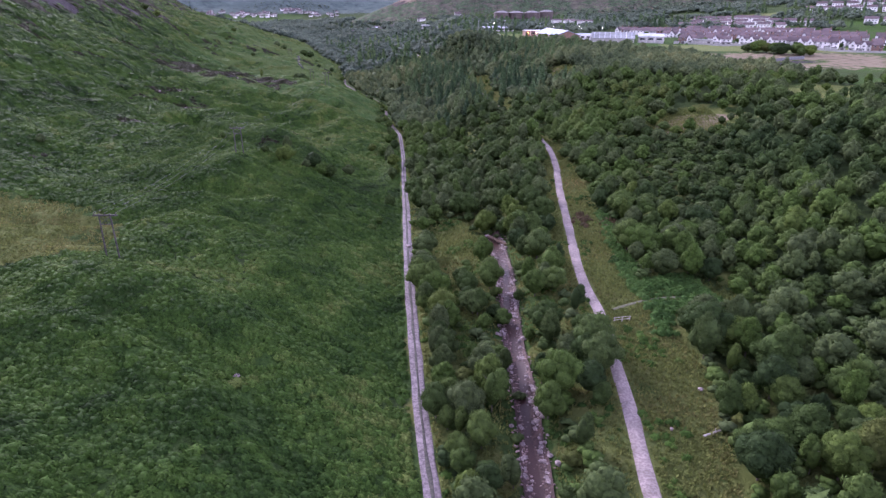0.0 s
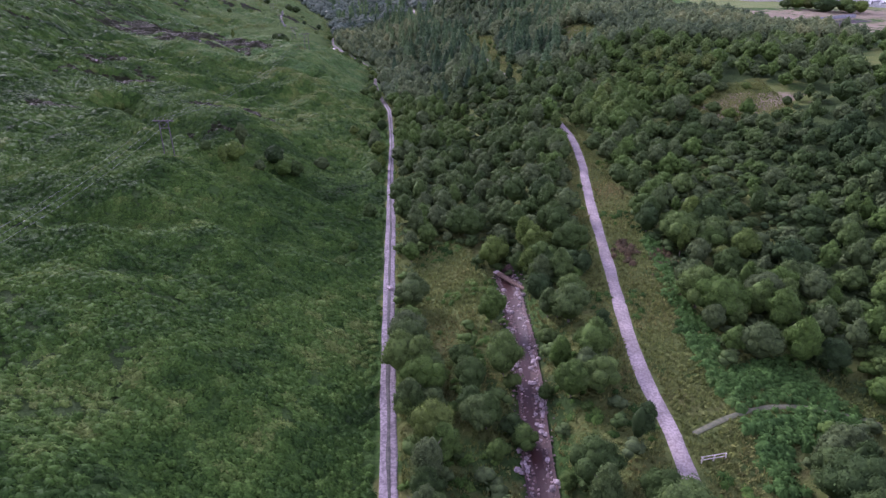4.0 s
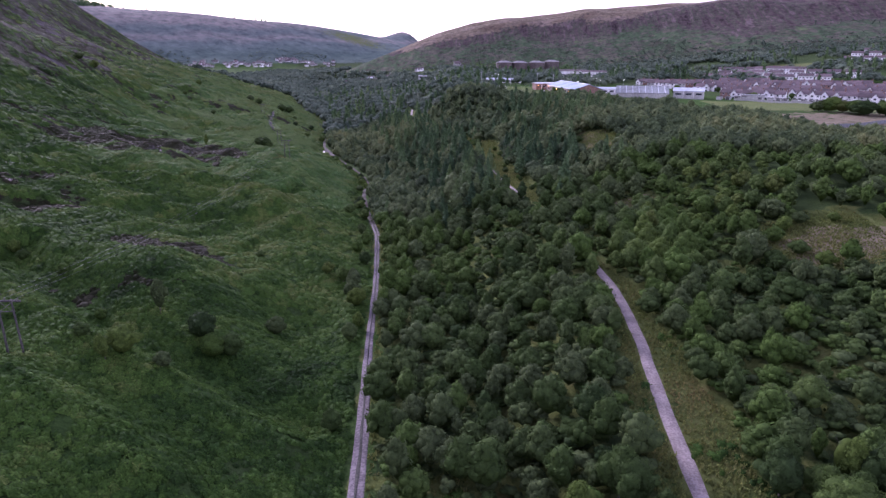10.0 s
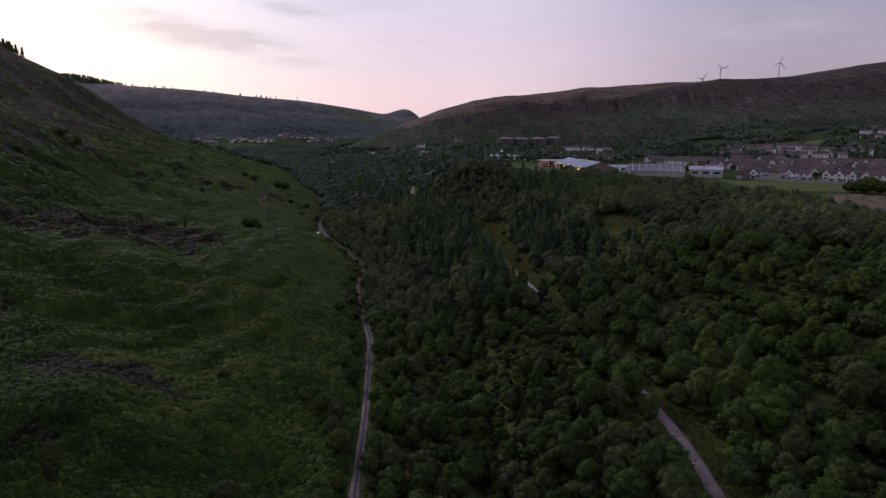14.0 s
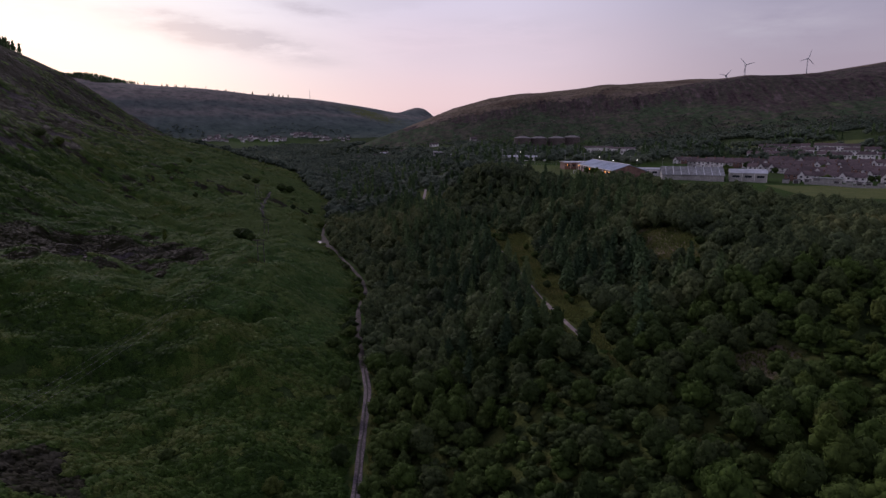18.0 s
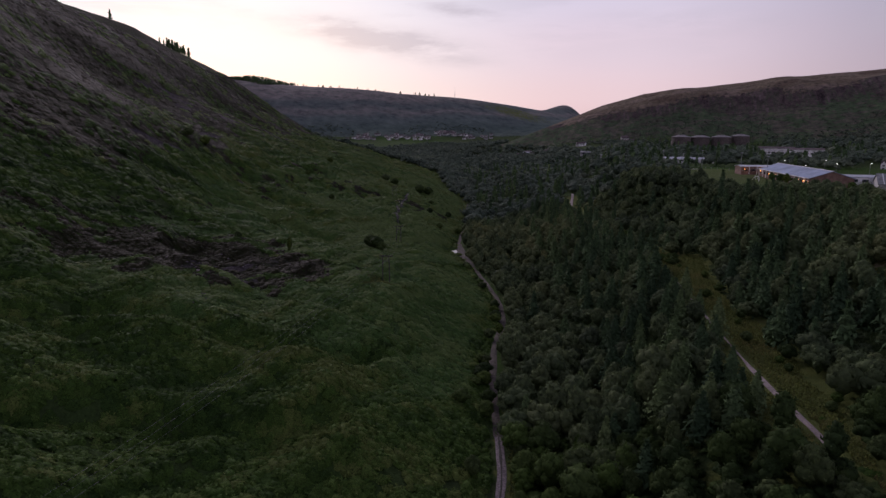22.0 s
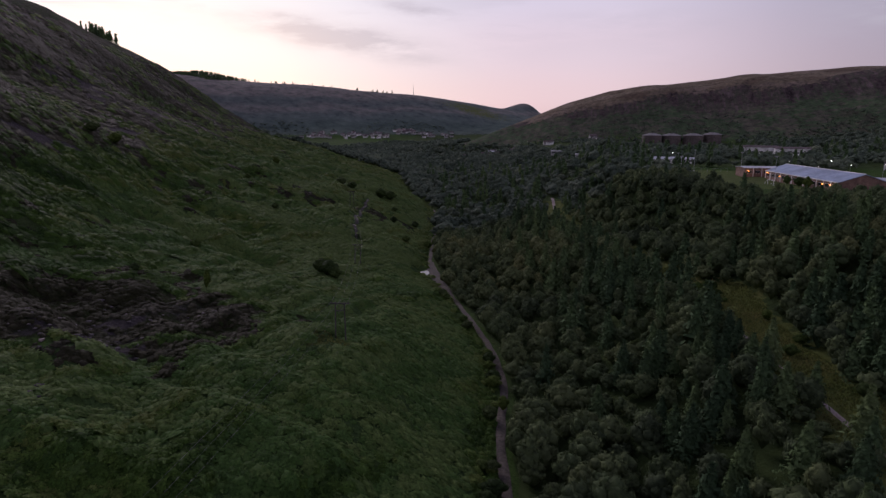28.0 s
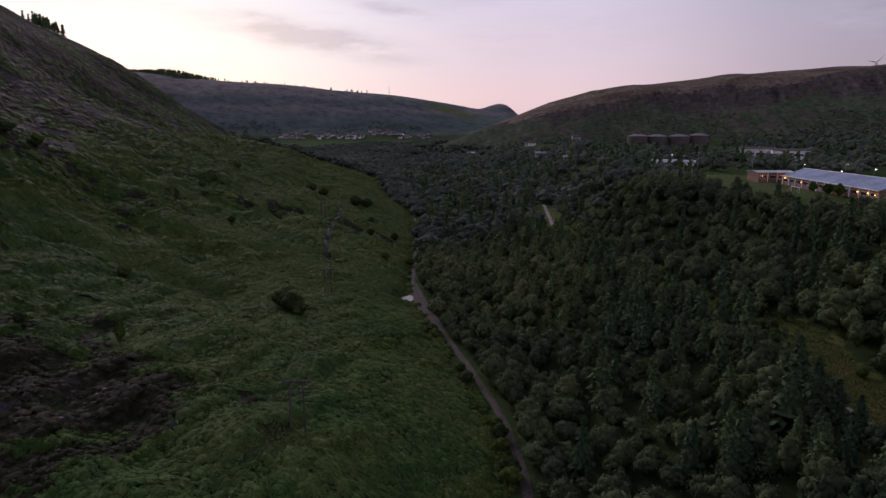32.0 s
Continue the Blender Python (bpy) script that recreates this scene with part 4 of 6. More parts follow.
for x, y in zip(ax_[near_b], ay_[near_b]):
    k = int(rng.choice(8, p=[.25, .09, .13, .06, .25, .08, .09, .05]))
    h = rng.uniform(2.4, 3.8) if k % 4 == 3 else rng.uniform(4.6, 8.6)
    place(TREE_KINDS[k], x, y, h, rng.uniform(.82, 1.12))
for x, y in list(zip(ax_[near_c], ay_[near_c]))[:260]:
    place(CONIFER_KIND, x, y, rng.uniform(6.5, 11.5), rng.uniform(1.1, 1.5))

plant_stuff("lower_wood", spots_of(bx, by, 4.4, 8.0, .9, 1.2), "broad", 4, 44, .16, LEAF, "broadleaf wood lower down the valley", "wood")
rest_b = (~con) & ~near_b
rest_c = con & ~near_c
for wood_name, pick, lo, hi, n_cards, size, level in [("near_wood", rest_b & (ay_ < 330) & (ax_ < 85), 4.4, 8.2, 330, .062, 1),
                                                      ("side_wood", rest_b & (ay_ < 330) & (ax_ >= 85), 4.4, 8.2, 100, .115, 1),
                                                      ("upper_wood", rest_b & (ay_ >= 330), 5.0, 9.0, 165, .088, 1)]:
    tall = (rough(ax_[pick], ay_[pick], 33, 72) * .5 + .5).clip(0, 1)
    q = spots_of(ax_[pick], ay_[pick], lo, hi, .78, 1.12)
    q[:, 3] *= .76 + .42 * tall
    lot = rng.uniform(0, 1, len(q))
    bushy = lot < .20 + .25 * (tall < .35) + .4 * blob(q[:, 0], q[:, 1], 92, 258, 40, 40)
    round_ = ~bushy & (lot > .72)
    slim = ~bushy & (lot > .60) & (lot <= .72)
    tops = ~bushy & ~round_ & ~slim
    q[bushy, 3] *= .58
    q[slim, 3] *= 1.12
    # the upper wood takes the paler leaves that carry its haze
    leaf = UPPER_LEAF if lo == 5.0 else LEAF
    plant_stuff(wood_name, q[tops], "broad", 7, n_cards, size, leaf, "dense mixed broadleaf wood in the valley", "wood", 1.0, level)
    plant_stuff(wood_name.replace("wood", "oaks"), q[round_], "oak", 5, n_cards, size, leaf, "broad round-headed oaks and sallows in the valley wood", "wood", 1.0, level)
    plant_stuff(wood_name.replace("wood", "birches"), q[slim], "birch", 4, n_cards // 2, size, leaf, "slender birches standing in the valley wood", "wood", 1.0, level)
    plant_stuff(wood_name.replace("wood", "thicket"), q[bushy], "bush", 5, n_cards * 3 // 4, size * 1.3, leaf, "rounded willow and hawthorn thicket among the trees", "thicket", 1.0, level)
ux_, uy_ = scatter(-60, 96, 58, 335, 3.0, lambda a, b: wood_zone(a, b) * .9)
plant_stuff("understorey", spots_of(ux_, uy_, 1.1, 2.6, 1.1, 1.7), "clump", 5, 20, .16, LEAF, "bramble and young growth filling the wood's floor", "undergrowth")
q = spots_of(ax_[rest_c], ay_[rest_c], 7.5, 13, .95, 1.3)
plant_stuff("conifer_wood", q, "conifer", 5, 300, .085, NEEDLE, "dark spruce and larch plantation on the slope", "wood")
# far woods up the valley, round the sheds, and below the hill
ESTATE_ROWS = [(286, 800, 372, 712, 8), (316, 836, 420, 738, 8), (338, 884, 402, 806, 7), (480, 880, 590, 800, 8), (520, 925, 640, 838, 8), (470, 730, 560, 670, 7), (560, 970, 640, 915, 4)]


def built(x, y):
    """1 where houses and streets stand."""
    along, away = (x - 214) * .8 - (y - 578) * .6, (x - 214) * .6 + (y - 578) * .8
    b = (along > -130) & (along < 250) & (away > -26) & (away < 140) & (x > 120)
    for x0, y0, x1, y1, count in ESTATE_ROWS:
        ux, uy, ln = x1 - x0, y1 - y0, math.hypot(x1 - x0, y1 - y0)
        t = np.clip(((x - x0) * ux + (y - y0) * uy) / ln ** 2, 0, 1)
        b = b | (np.hypot(x - x0 - ux * t, y - y0 - uy * t) < 14) | (np.hypot(x - 6 - x0 - ux * t, y + 16 - y0 - uy * t) < 14)
    b = b | (blob(x, y, 420, 880, 60, 36) > .4) | (blob(x, y, 352, 962, 44, 26) > .4) | (np.hypot(x - 184, y - 935) < 32) | (np.hypot(x - 168, y - 890) < 26) | ((x > 50) & (x < 230) & (y > 1090) & (y < 1275)) | ((x > 40) & (x < 120) & (y > 745) & (y < 815) & (np.abs(y - 798) < 18))
    return b.astype(float)


def far_zone(x, y):
    tx = track_x(y)
    foot = lerp(x, [(-400, 1420), (-150, 1330), (100, 1270), (350, 1170), (600, 1060), (1000, 930)])
    valley = (x > tx - 20 * soft((y - 760) / 60) - 240 * soft((y - 900) / 90)) & (x < -10 + 60 * (y < 760)) & (height(x, y) < np.where((y > 1150) & (x > -230), 24, 62))
    park = (x >= -10) & (x < 190) & (y > 745) & (y < foot)
    clump = soft(rough(x, y, 38, 21) * 1.6 + .5)
    town = (x >= 150) & (y > 690 + .0 * x) & (y < foot + 20)
    hamlet = np.exp(-((x + 450 - .0 * y) / 160) ** 4 - ((y - 1800) / 170) ** 4)
    way = (y < 748) & (x < path_x(y) + 5) & (x > path_x(y) - 9)
    return (1 - way) * (1 - built(x, y)) * (1 - .5 * hamlet) * np.where(valley & ((y < 1500) | (height(x, y) < 23)), .95, np.where(park, .35 + .6 * clump, np.where(town, .85 * soft(rough(x, y, 45, 22) * 1.8 + .55), 0))) * (y < 1900)


zx, zy = scatter(-480, 900, 640, 1900, 9.0, far_zone)
spruce = (rng.uniform(0, 1, len(zx)) < .22) & (zy < 1100) & (zx > track_x(zy) + 6)
plant_stuff("far_conifers", spots_of(zx[spruce], zy[spruce], 8, 14, .8, 1.1), "conifer", 4, 60, .2, NEEDLE, "dark spruces standing out of the valley wood", "wood")
zx, zy = zx[~spruce], zy[~spruce]
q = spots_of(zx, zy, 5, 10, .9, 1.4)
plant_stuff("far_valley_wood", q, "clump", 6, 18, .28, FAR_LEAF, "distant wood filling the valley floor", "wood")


def hill_scrub(x, y):
    foot = lerp(x, [(-400, 1420), (-150, 1330), (100, 1270), (350, 1170), (600, 1060), (1000, 930), (2500, 600)])
    rise = (y - foot) / np.maximum(1480 - foot, 60)
    return np.where((rise > -.02) & (rise < .5), np.maximum(soft((.34 - rise) / .2) * .95 * soft((x + 320) / 200), .8 * soft(rough(x, y, 95, 25) * 1.4 + .8 - 1.4 * rise)), 0) * (1 - built(x, y))


hx, hy = scatter(-420, 1200, 760, 1500, 7.0, hill_scrub)
hill_spots = spots_of(hx, hy, 3.5, 8, .9, 1.5)
hill_foot = lerp(hx, [(-400, 1420), (-150, 1330), (100, 1270), (350, 1170), (600, 1060), (1000, 930), (2500, 600)])
hill_spots[:, 3] *= .6 + .4 * soft((hx - 20) / 160)
hill_spots[:, 3] *= 1 - .6 * soft((hy - hill_foot) / np.maximum(1480 - hill_foot, 60) / .32)      # lower growth higher up
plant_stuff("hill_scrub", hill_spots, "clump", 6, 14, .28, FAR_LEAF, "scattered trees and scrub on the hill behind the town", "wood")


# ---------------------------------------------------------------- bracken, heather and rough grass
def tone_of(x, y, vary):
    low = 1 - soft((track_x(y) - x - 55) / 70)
    # the two y terms lighten plants up the valley: haze painted into their tone
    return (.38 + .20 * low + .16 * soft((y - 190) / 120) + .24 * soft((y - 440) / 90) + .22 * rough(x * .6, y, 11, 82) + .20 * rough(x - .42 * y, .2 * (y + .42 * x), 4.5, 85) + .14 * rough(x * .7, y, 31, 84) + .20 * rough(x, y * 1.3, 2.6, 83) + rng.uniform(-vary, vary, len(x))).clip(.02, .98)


def clumps(name, x, y, radius, tall, fronds, mat, label, category, slim=.22, vary=.14):
    """Bracken and heather: heaped clumps of fronds that arch outwards and hang at the rim, joined into one mesh."""
    n = len(x)
    z = height(x, y)
    vig = 1 + .25 * rough(x, y, 4.3, 81)
    R = (radius * vig * rng.uniform(.65, 1.4, n))[:, None]
    H = (tall * vig * rng.uniform(.6, 1.35, n))[:, None]
    u = ((np.arange(fronds) + .5) / fronds)[None]
    a = rng.uniform(0, 6.28, (n, 1)) + np.arange(fronds)[None] * 2.4 + rng.uniform(-.35, .35, (n, fronds))
    c, s = np.cos(a), np.sin(a)
    inner = R * np.sqrt(u) * .80
    ln = R * rng.uniform(.40, .80, (n, fronds))
    top = H * (1 - .45 * u) * rng.uniform(.95, 1.35, (n, fronds))
    w = slim * ln

    def pt(along, side, fall):
        d = inner + ln * along
        return np.stack([x[:, None] + c * d - s * w * side, y[:, None] + s * d + c * w * side, z[:, None] + top - H * fall], -1)
    V = np.stack([pt(-.15, 0, .12), pt(.45, -1, .0), pt(1.0, 0, .16), pt(.45, 1, .0)], 2).reshape(-1, 3)
    k = np.arange(0, len(V), 4)[:, None]
    F = np.concatenate([k + [0, 1, 2], k + [0, 2, 3]])
    # the heap itself: a low uneven dome of six flanks
    six = np.arange(6)[None] * math.pi / 3 + rng.uniform(0, 6.28, (n, 1))
    rings = [np.stack([x, y, z + H[:, 0] * .9], -1)[:, None]]
    for reach, lift in ((.60, .74), (1.12, .10)):
        rr = R * reach * rng.uniform(.62, 1.35, (n, 6))
        rings.append(np.stack([x[:, None] + np.cos(six) * rr, y[:, None] + np.sin(six) * rr, z[:, None] + H * (lift + rng.uniform(-.2, .2, (n, 6)))], -1))
    D = np.concatenate(rings, 1).reshape(-1, 3)
    q = [(0, 1 + i, 1 + (i + 1) % 6) for i in range(6)] + [(1 + i, 7 + i, 7 + (i + 1) % 6) for i in range(6)] + [(1 + i, 7 + (i + 1) % 6, 1 + (i + 1) % 6) for i in range(6)]
    G = (np.array(q)[None] + (np.arange(n) * 13)[:, None, None]).reshape(-1, 3) + len(V)
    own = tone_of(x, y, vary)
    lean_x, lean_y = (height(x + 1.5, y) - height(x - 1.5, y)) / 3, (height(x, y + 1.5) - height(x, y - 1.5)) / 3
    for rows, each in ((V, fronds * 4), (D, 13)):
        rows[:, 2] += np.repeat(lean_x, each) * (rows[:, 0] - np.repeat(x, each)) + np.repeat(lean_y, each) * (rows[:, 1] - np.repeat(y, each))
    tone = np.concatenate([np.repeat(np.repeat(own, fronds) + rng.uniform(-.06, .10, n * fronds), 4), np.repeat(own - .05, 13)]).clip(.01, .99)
    return tagged(new(name, mesh_from(name, np.concatenate([V, D]), np.concatenate([F, G]), mat, smooth=True, tint=tone)), label, category, kind="stuff")


def blades(name, x, y, size, tall, count, mat, label, category, vary=.2):
    """Rough grass: tufts of thin upright blades that bend over, joined into one mesh."""
    n = len(x)
    z = height(x, y)
    vig = 1 + .3 * rough(x, y, 6.3, 87)
    a = rng.uniform(0, 6.28, (n, count))
    c, s = np.cos(a), np.sin(a)
    ln = (size * vig)[:, None] * rng.uniform(.5, 1.2, (n, count))
    up = (tall * vig)[:, None] * rng.uniform(.6, 1.2, (n, count))
    ox, oy = rng.normal(0, size * .55, (n, count)), rng.normal(0, size * .55, (n, count))
    w = .11

    def pt(along, side, h):
        return np.stack([x[:, None] + ox + c * ln * along - s * w * side, y[:, None] + oy + s * ln * along + c * w * side, z[:, None] + up * h], -1)
    V = np.stack([pt(0, -1, 0), pt(0, 1, 0), pt(.45, .8, .75), pt(1.0, 0, .85)], 2).reshape(-1, 3)
    F = np.arange(len(V)).reshape(-1, 4)
    tone = (.42 + .25 * rough(x, y, 7, 88) + .2 * rough(x, y, 21, 89) + rng.uniform(-vary, vary, n)).clip(.02, .98)
    return tagged(new(name, mesh_from(name, V, F, mat, smooth=True, tint=np.repeat(tone, count * 4))), label, category, kind="stuff")


def left_zone(which):
    def keep(x, y):
        z = height(x, y)
        zn = zones(x, y, z)
        m = (zn["moor"] + .9 * rough(x, y, 5, 41) * .5).clip(0, 1)
        g = zn["grass"]
        free = (track_x(y) - x > np.where(y > 342, 1.9, 2.2)) * ((np.abs(x - ditch_x(y)) > 2.4) | (y < 546) | (y > 673)) * (np.exp(-((x + 84.5) / 5.5) ** 4 - ((y - 540) / 8) ** 4) < .4) * (1 - soft(zn["rock"] * 2 - .5))
        if which == "fern":
            lump = soft(.95 + .6 * rough(x, y, 3.1, 42))
            return free * (m < .45) * (g < .42) * (zn["sward"] < .5) * lump
        if which == "sward":
            return free * (zn["sward"] > .42) * (g < .42) * (m < .45)
        if which == "heather":
            return free * (m >= .45) * (zn["moor"] > .22) * .8
        return free * (g >= .42) * (m < .45) * .9
    return keep


x, y = scatter(-95, 5, 38, 235, .92, left_zone("fern"))
clumps("bracken", x, y, .70, .62, 9, FERN, "waist-high green bracken covering the hillside", "bracken")
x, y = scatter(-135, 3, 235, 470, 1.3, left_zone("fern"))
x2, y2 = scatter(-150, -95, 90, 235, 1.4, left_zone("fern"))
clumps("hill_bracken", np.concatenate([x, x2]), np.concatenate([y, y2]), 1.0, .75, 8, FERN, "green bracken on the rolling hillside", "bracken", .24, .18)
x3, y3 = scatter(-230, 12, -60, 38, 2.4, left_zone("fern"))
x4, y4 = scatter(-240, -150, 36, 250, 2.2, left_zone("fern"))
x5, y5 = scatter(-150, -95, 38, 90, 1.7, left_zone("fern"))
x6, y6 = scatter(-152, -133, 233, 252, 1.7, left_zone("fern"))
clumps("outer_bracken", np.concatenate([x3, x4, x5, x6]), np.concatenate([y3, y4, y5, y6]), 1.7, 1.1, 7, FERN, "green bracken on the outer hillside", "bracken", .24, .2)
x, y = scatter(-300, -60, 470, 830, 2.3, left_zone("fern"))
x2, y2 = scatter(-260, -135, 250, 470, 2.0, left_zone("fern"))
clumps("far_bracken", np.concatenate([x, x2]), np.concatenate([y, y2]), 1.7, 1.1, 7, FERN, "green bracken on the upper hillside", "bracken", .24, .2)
x, y = scatter(-330, -90, 830, 1040, 3.6, lambda a, b: left_zone("fern")(a, b) + left_zone("sward")(a, b))
clumps("head_bracken", x, y, 2.6, 1.3, 5, FERN, "bracken on the hill's end at the head of the valley", "bracken")
x, y = scatter(-300, -30, 300, 560, 1.45, left_zone("sward"))
clumps("apron_bracken", x, y, 1.1, .6, 7, SWARD, "bright green bracken and grass on the gentle apron below the hill", "bracken", .24, .16)
x, y = scatter(-300, -30, 560, 830, 2.3, left_zone("sward"))
clumps("far_apron_bracken", x, y, 1.6, .9, 6, SWARD, "bright green bracken and grass on the far apron", "bracken", .24, .16)
x, y = scatter(-430, -190, 330, 900, 2.6, left_zone("heather"))
clumps("upper_heather", x, y, 1.9, .55, 6, HEATHER, "dark heather and bilberry on the steep upper hill", "heather", .24)
x, y = scatter(-430, -190, 330, 900, 3.3, lambda a, b: left_zone("heather")(a, b) * soft(.55 + .8 * rough(a, b, 22, 91) - (height(a, b) - 60) / 160))
clumps("upper_fern", x, y, 1.8, 1.0, 7, FERN, "scattered bracken among the upper heather", "bracken", .24)
x, y = scatter(-190, 3, 52, 640, 1.5, left_zone("heather"))
clumps("heather", x, y, .95, .5, 6, HEATHER, "brown and purple heather patches", "heather", .24)
x, y = scatter(-135, 3, 52, 470, .8, left_zone("grass"))
blades("rough_grass", x, y, .45, .4, 6, STRAW, "yellow-green rough hill grass", "grass")


def verge_zone(x, y):
    px, tx = path_x(y), track_x(y)
    t_ = (x - 33.6) / 25
    trail = (t_ > 0) & (t_ < 1) & (np.abs(y - (109.6 + 5.6 * np.sin(t_ * 2.5) - 2.0 * t_ ** 3)) < .7)
    g = ~trail & (x > tx + 1.6) & (np.abs(x - px) > 1.45) & (x < 140) & (np.abs(x - river_x(y)) > 2.7)
    zn = 1 - wood_zone(x, y)
    return np.where(g, zn, 0) * .85


x, y = scatter(-30, 110, 55, 505, .62, verge_zone)
blades("verge_grass", x, y, .32, .5, 6, STRAW, "tall yellow-green grass beside the path and in clearings", "grass")
x, y = scatter(-10, 70, 55, 330, 1.3, lambda a, b: verge_zone(a, b) * soft(rough(a, b, 8, 51) * 2 - .1) * .6)
clumps("verge_herbs", x, y, .6, .6, 8, FERN, "patches of green bracken and nettles beside the path", "bracken", .24)
x, y = scatter(30, 56, 100, 168, .9, lambda a, b: verge_zone(a, b) * soft((a - path_x(b) - 8) / 3))
clumps("edge_bracken", x, y, .75, .95, 11, SWARD, "bright green bracken along the edge of the wood", "bracken", .24)
x, y = scatter(35, 50, 140, 168, .8, lambda a, b: np.maximum.reduce([blob(a, b, *k) for k in RUST]) * .6)
clumps("dead_bracken", x, y, .7, .8, 11, RUSTY, "rust-brown dead bracken beside the path", "bracken", .24)

# ---------------------------------------------------------------- shrubs on the open hill, each one a thing
def shrub(x, y, h, girth=1.0, kind=3):
    return place(TREE_KINDS[kind], x, y, h, girth)


# shrubs along the gully, and small trees on the hill's side of the track
for x, y, h, g, k in [(-56.6, 194.2, 2.6, .9, 3), (-51.4, 190.5, 5, .9, 2), (-49.7, 193.1, 5, .9, 3), (-43.6, 193, 3, .9, 3), (-46.2, 215.1, 5.5, .9, 3), (-43.1, 211.3, 4.8, .9, 3),
                      (-40.1, 213.1, 4.8, .9, 7), (-36.3, 232.6, 4.4, .9, 7), (-52.2, 277.1, 2.4, .9, 3), (-31.6, 271.3, 3.6, .9, 7), (-56.1, 219.8, 7.5, .9, 6), (-84.5, 235.3, 3, .9, 3),
                      (-103.2, 247.3, 3.4, .9, 7), (-98.9, 243.7, 3, .9, 3), (-20, 162, 2.6, 1, 3), (-18.5, 172, 2.2, .9, 7), (-62, 214, 2.4, .9, 3), (-68, 219, 2.6, .9, 7)]:
    shrub(x, y, h, g, k)
for x, y, h, g, k in [(-23, 263.6, 6, .9, 0), (-22.6, 284.7, 5, .9, 4), (-20.7, 251.5, 5.6, .9, 1), (-19.4, 230.6, 5, .9, 4), (-26.7, 268, 4.6, .9, 5), (-24.4, 306.5, 5.5, .9, 0), (-29.9, 343.7, 4.5, .9, 1),
                      (-36.4, 404, 4, .8, 4), (-17.5, 196, 4.6, 1, 0), (-22.4, 256, 6, .9, 4), (-18.6, 238, 4.4, .9, 0), (-27.5, 318, 4.6, .9, 4), (-26.4, 296, 4.4, .9, 3), (-33.5, 362, 4, .9, 7), (-30.6, 352, 3.6, .9, 3)]:
    shrub(x, y, h, g, k)
# lone shrubs on the apron
for x, y, h, g, k in [(-117, 178, 2.6, 1, 3), (-106, 478, 5.8, 1.15, 3), (-110, 482, 5.6, 1.1, 3), (-103, 476, 4.6, 1.1, 3), (-121, 424, 6.2, 0.6, 2), (-158, 478, 3.6, 1, 3), (-233, 536, 5.2, 1.1, 3), (-238, 528, 4.6, 1.2, 3), (-184, 484, 3.2, 1, 3), (-36, 346, 3.6, 1, 3), (-140, 420, 2.6, 1, 3)]:
    shrub(x, y, h, g, k)
# shrubs further up the hill
for x, y, h, g, k in [(-178, 694, 6.0, 1.2, 3), (-172, 700, 5.2, 1.2, 3), (-153, 708, 7, 1.2, 3), (-147, 712, 6.4, 1.1, 3), (-122, 628, 4.0, 1, 3), (-112, 641, 4.4, 1, 3), (-213, 665, 5, 0.9, 3), (-130, 660, 3.4, 1, 3), (-105, 590, 4, 1, 3), (-95, 600, 4.4, 1, 3), (-165, 560, 3.2, 1, 3), (-200, 600, 3.4, 1, 3)]:
    shrub(x, y, h, g, k)
for x, y, h, k in [(12.2, 112.4, 3.6, 3), (11.0, 114.5, 3.2, 7), (16.4, 121, 2.6, 3), (10.6, 99, 2.8, 7), (16.6, 104, 2.6, 3), (25.9, 93.5, 8.0, 1), (26.3, 88, 7.4, 5), (23.5, 90, 6.4, 0), (25.9, 98, 5.8, 1), (24.5, 80, 3.6, 3), (-2.6, 128, 7.6, 0), (-4.0, 133, 7.4, 1), (-1.6, 123, 7.2, 1), (-3.4, 119, 6.4, 0), (19.0, 146, 6.2, 1), (20.0, 151, 6.6, 0), (20.4, 156.5, 6.6, 1), (19.6, 140.5, 6.0, 0), (19.6, 163, 7.2, 0)]:
    shrub(x, y, h, .95, k)


crnd = random.Random(21)
for k in range(16):          # thorn bushes along the foot of the hill
    y = crnd.uniform(340, 500)
    shrub(float(track_x(y)) - crnd.uniform(2.2, 4.5), y, crnd.uniform(1.8, 3.6), 1.1, 3)
for x, y, h in [(86, 254, 4.2), (88, 246, 3.6), (91, 259, 4.0), (96, 261, 3.4), (90, 238, 3.8), (108, 240, 3.0), (103, 258, 2.6), (71, 357, 3.6), (79, 376, 3.0), (66, 398, 3.2), (176, 290, 3.4), (190, 276, 3.0)]:
    shrub(x, y, h, 1.05, 3)      # rounded bushes standing in the clearings
for k in range(18):          # a row of young willows and alders along the edge of the track
    y = 63 + k * 4.3 + crnd.uniform(-.8, .8)
    shrub(float(track_x(y)) + crnd.uniform(3.6, 5.4), y, crnd.uniform(3.8, 6.2), crnd.uniform(.85, 1.05), crnd.choice((0, 4, 2)))
for k in range(34):          # young bushes in the grassy strip of the upper path
    y = crnd.uniform(325, 560)
    x = float(path_x(y)) + (crnd.uniform(4, 12) if y > 356 else crnd.uniform(6, 10))
    shrub(x, y, crnd.uniform(1.4, 3.4), 1.0, 3)


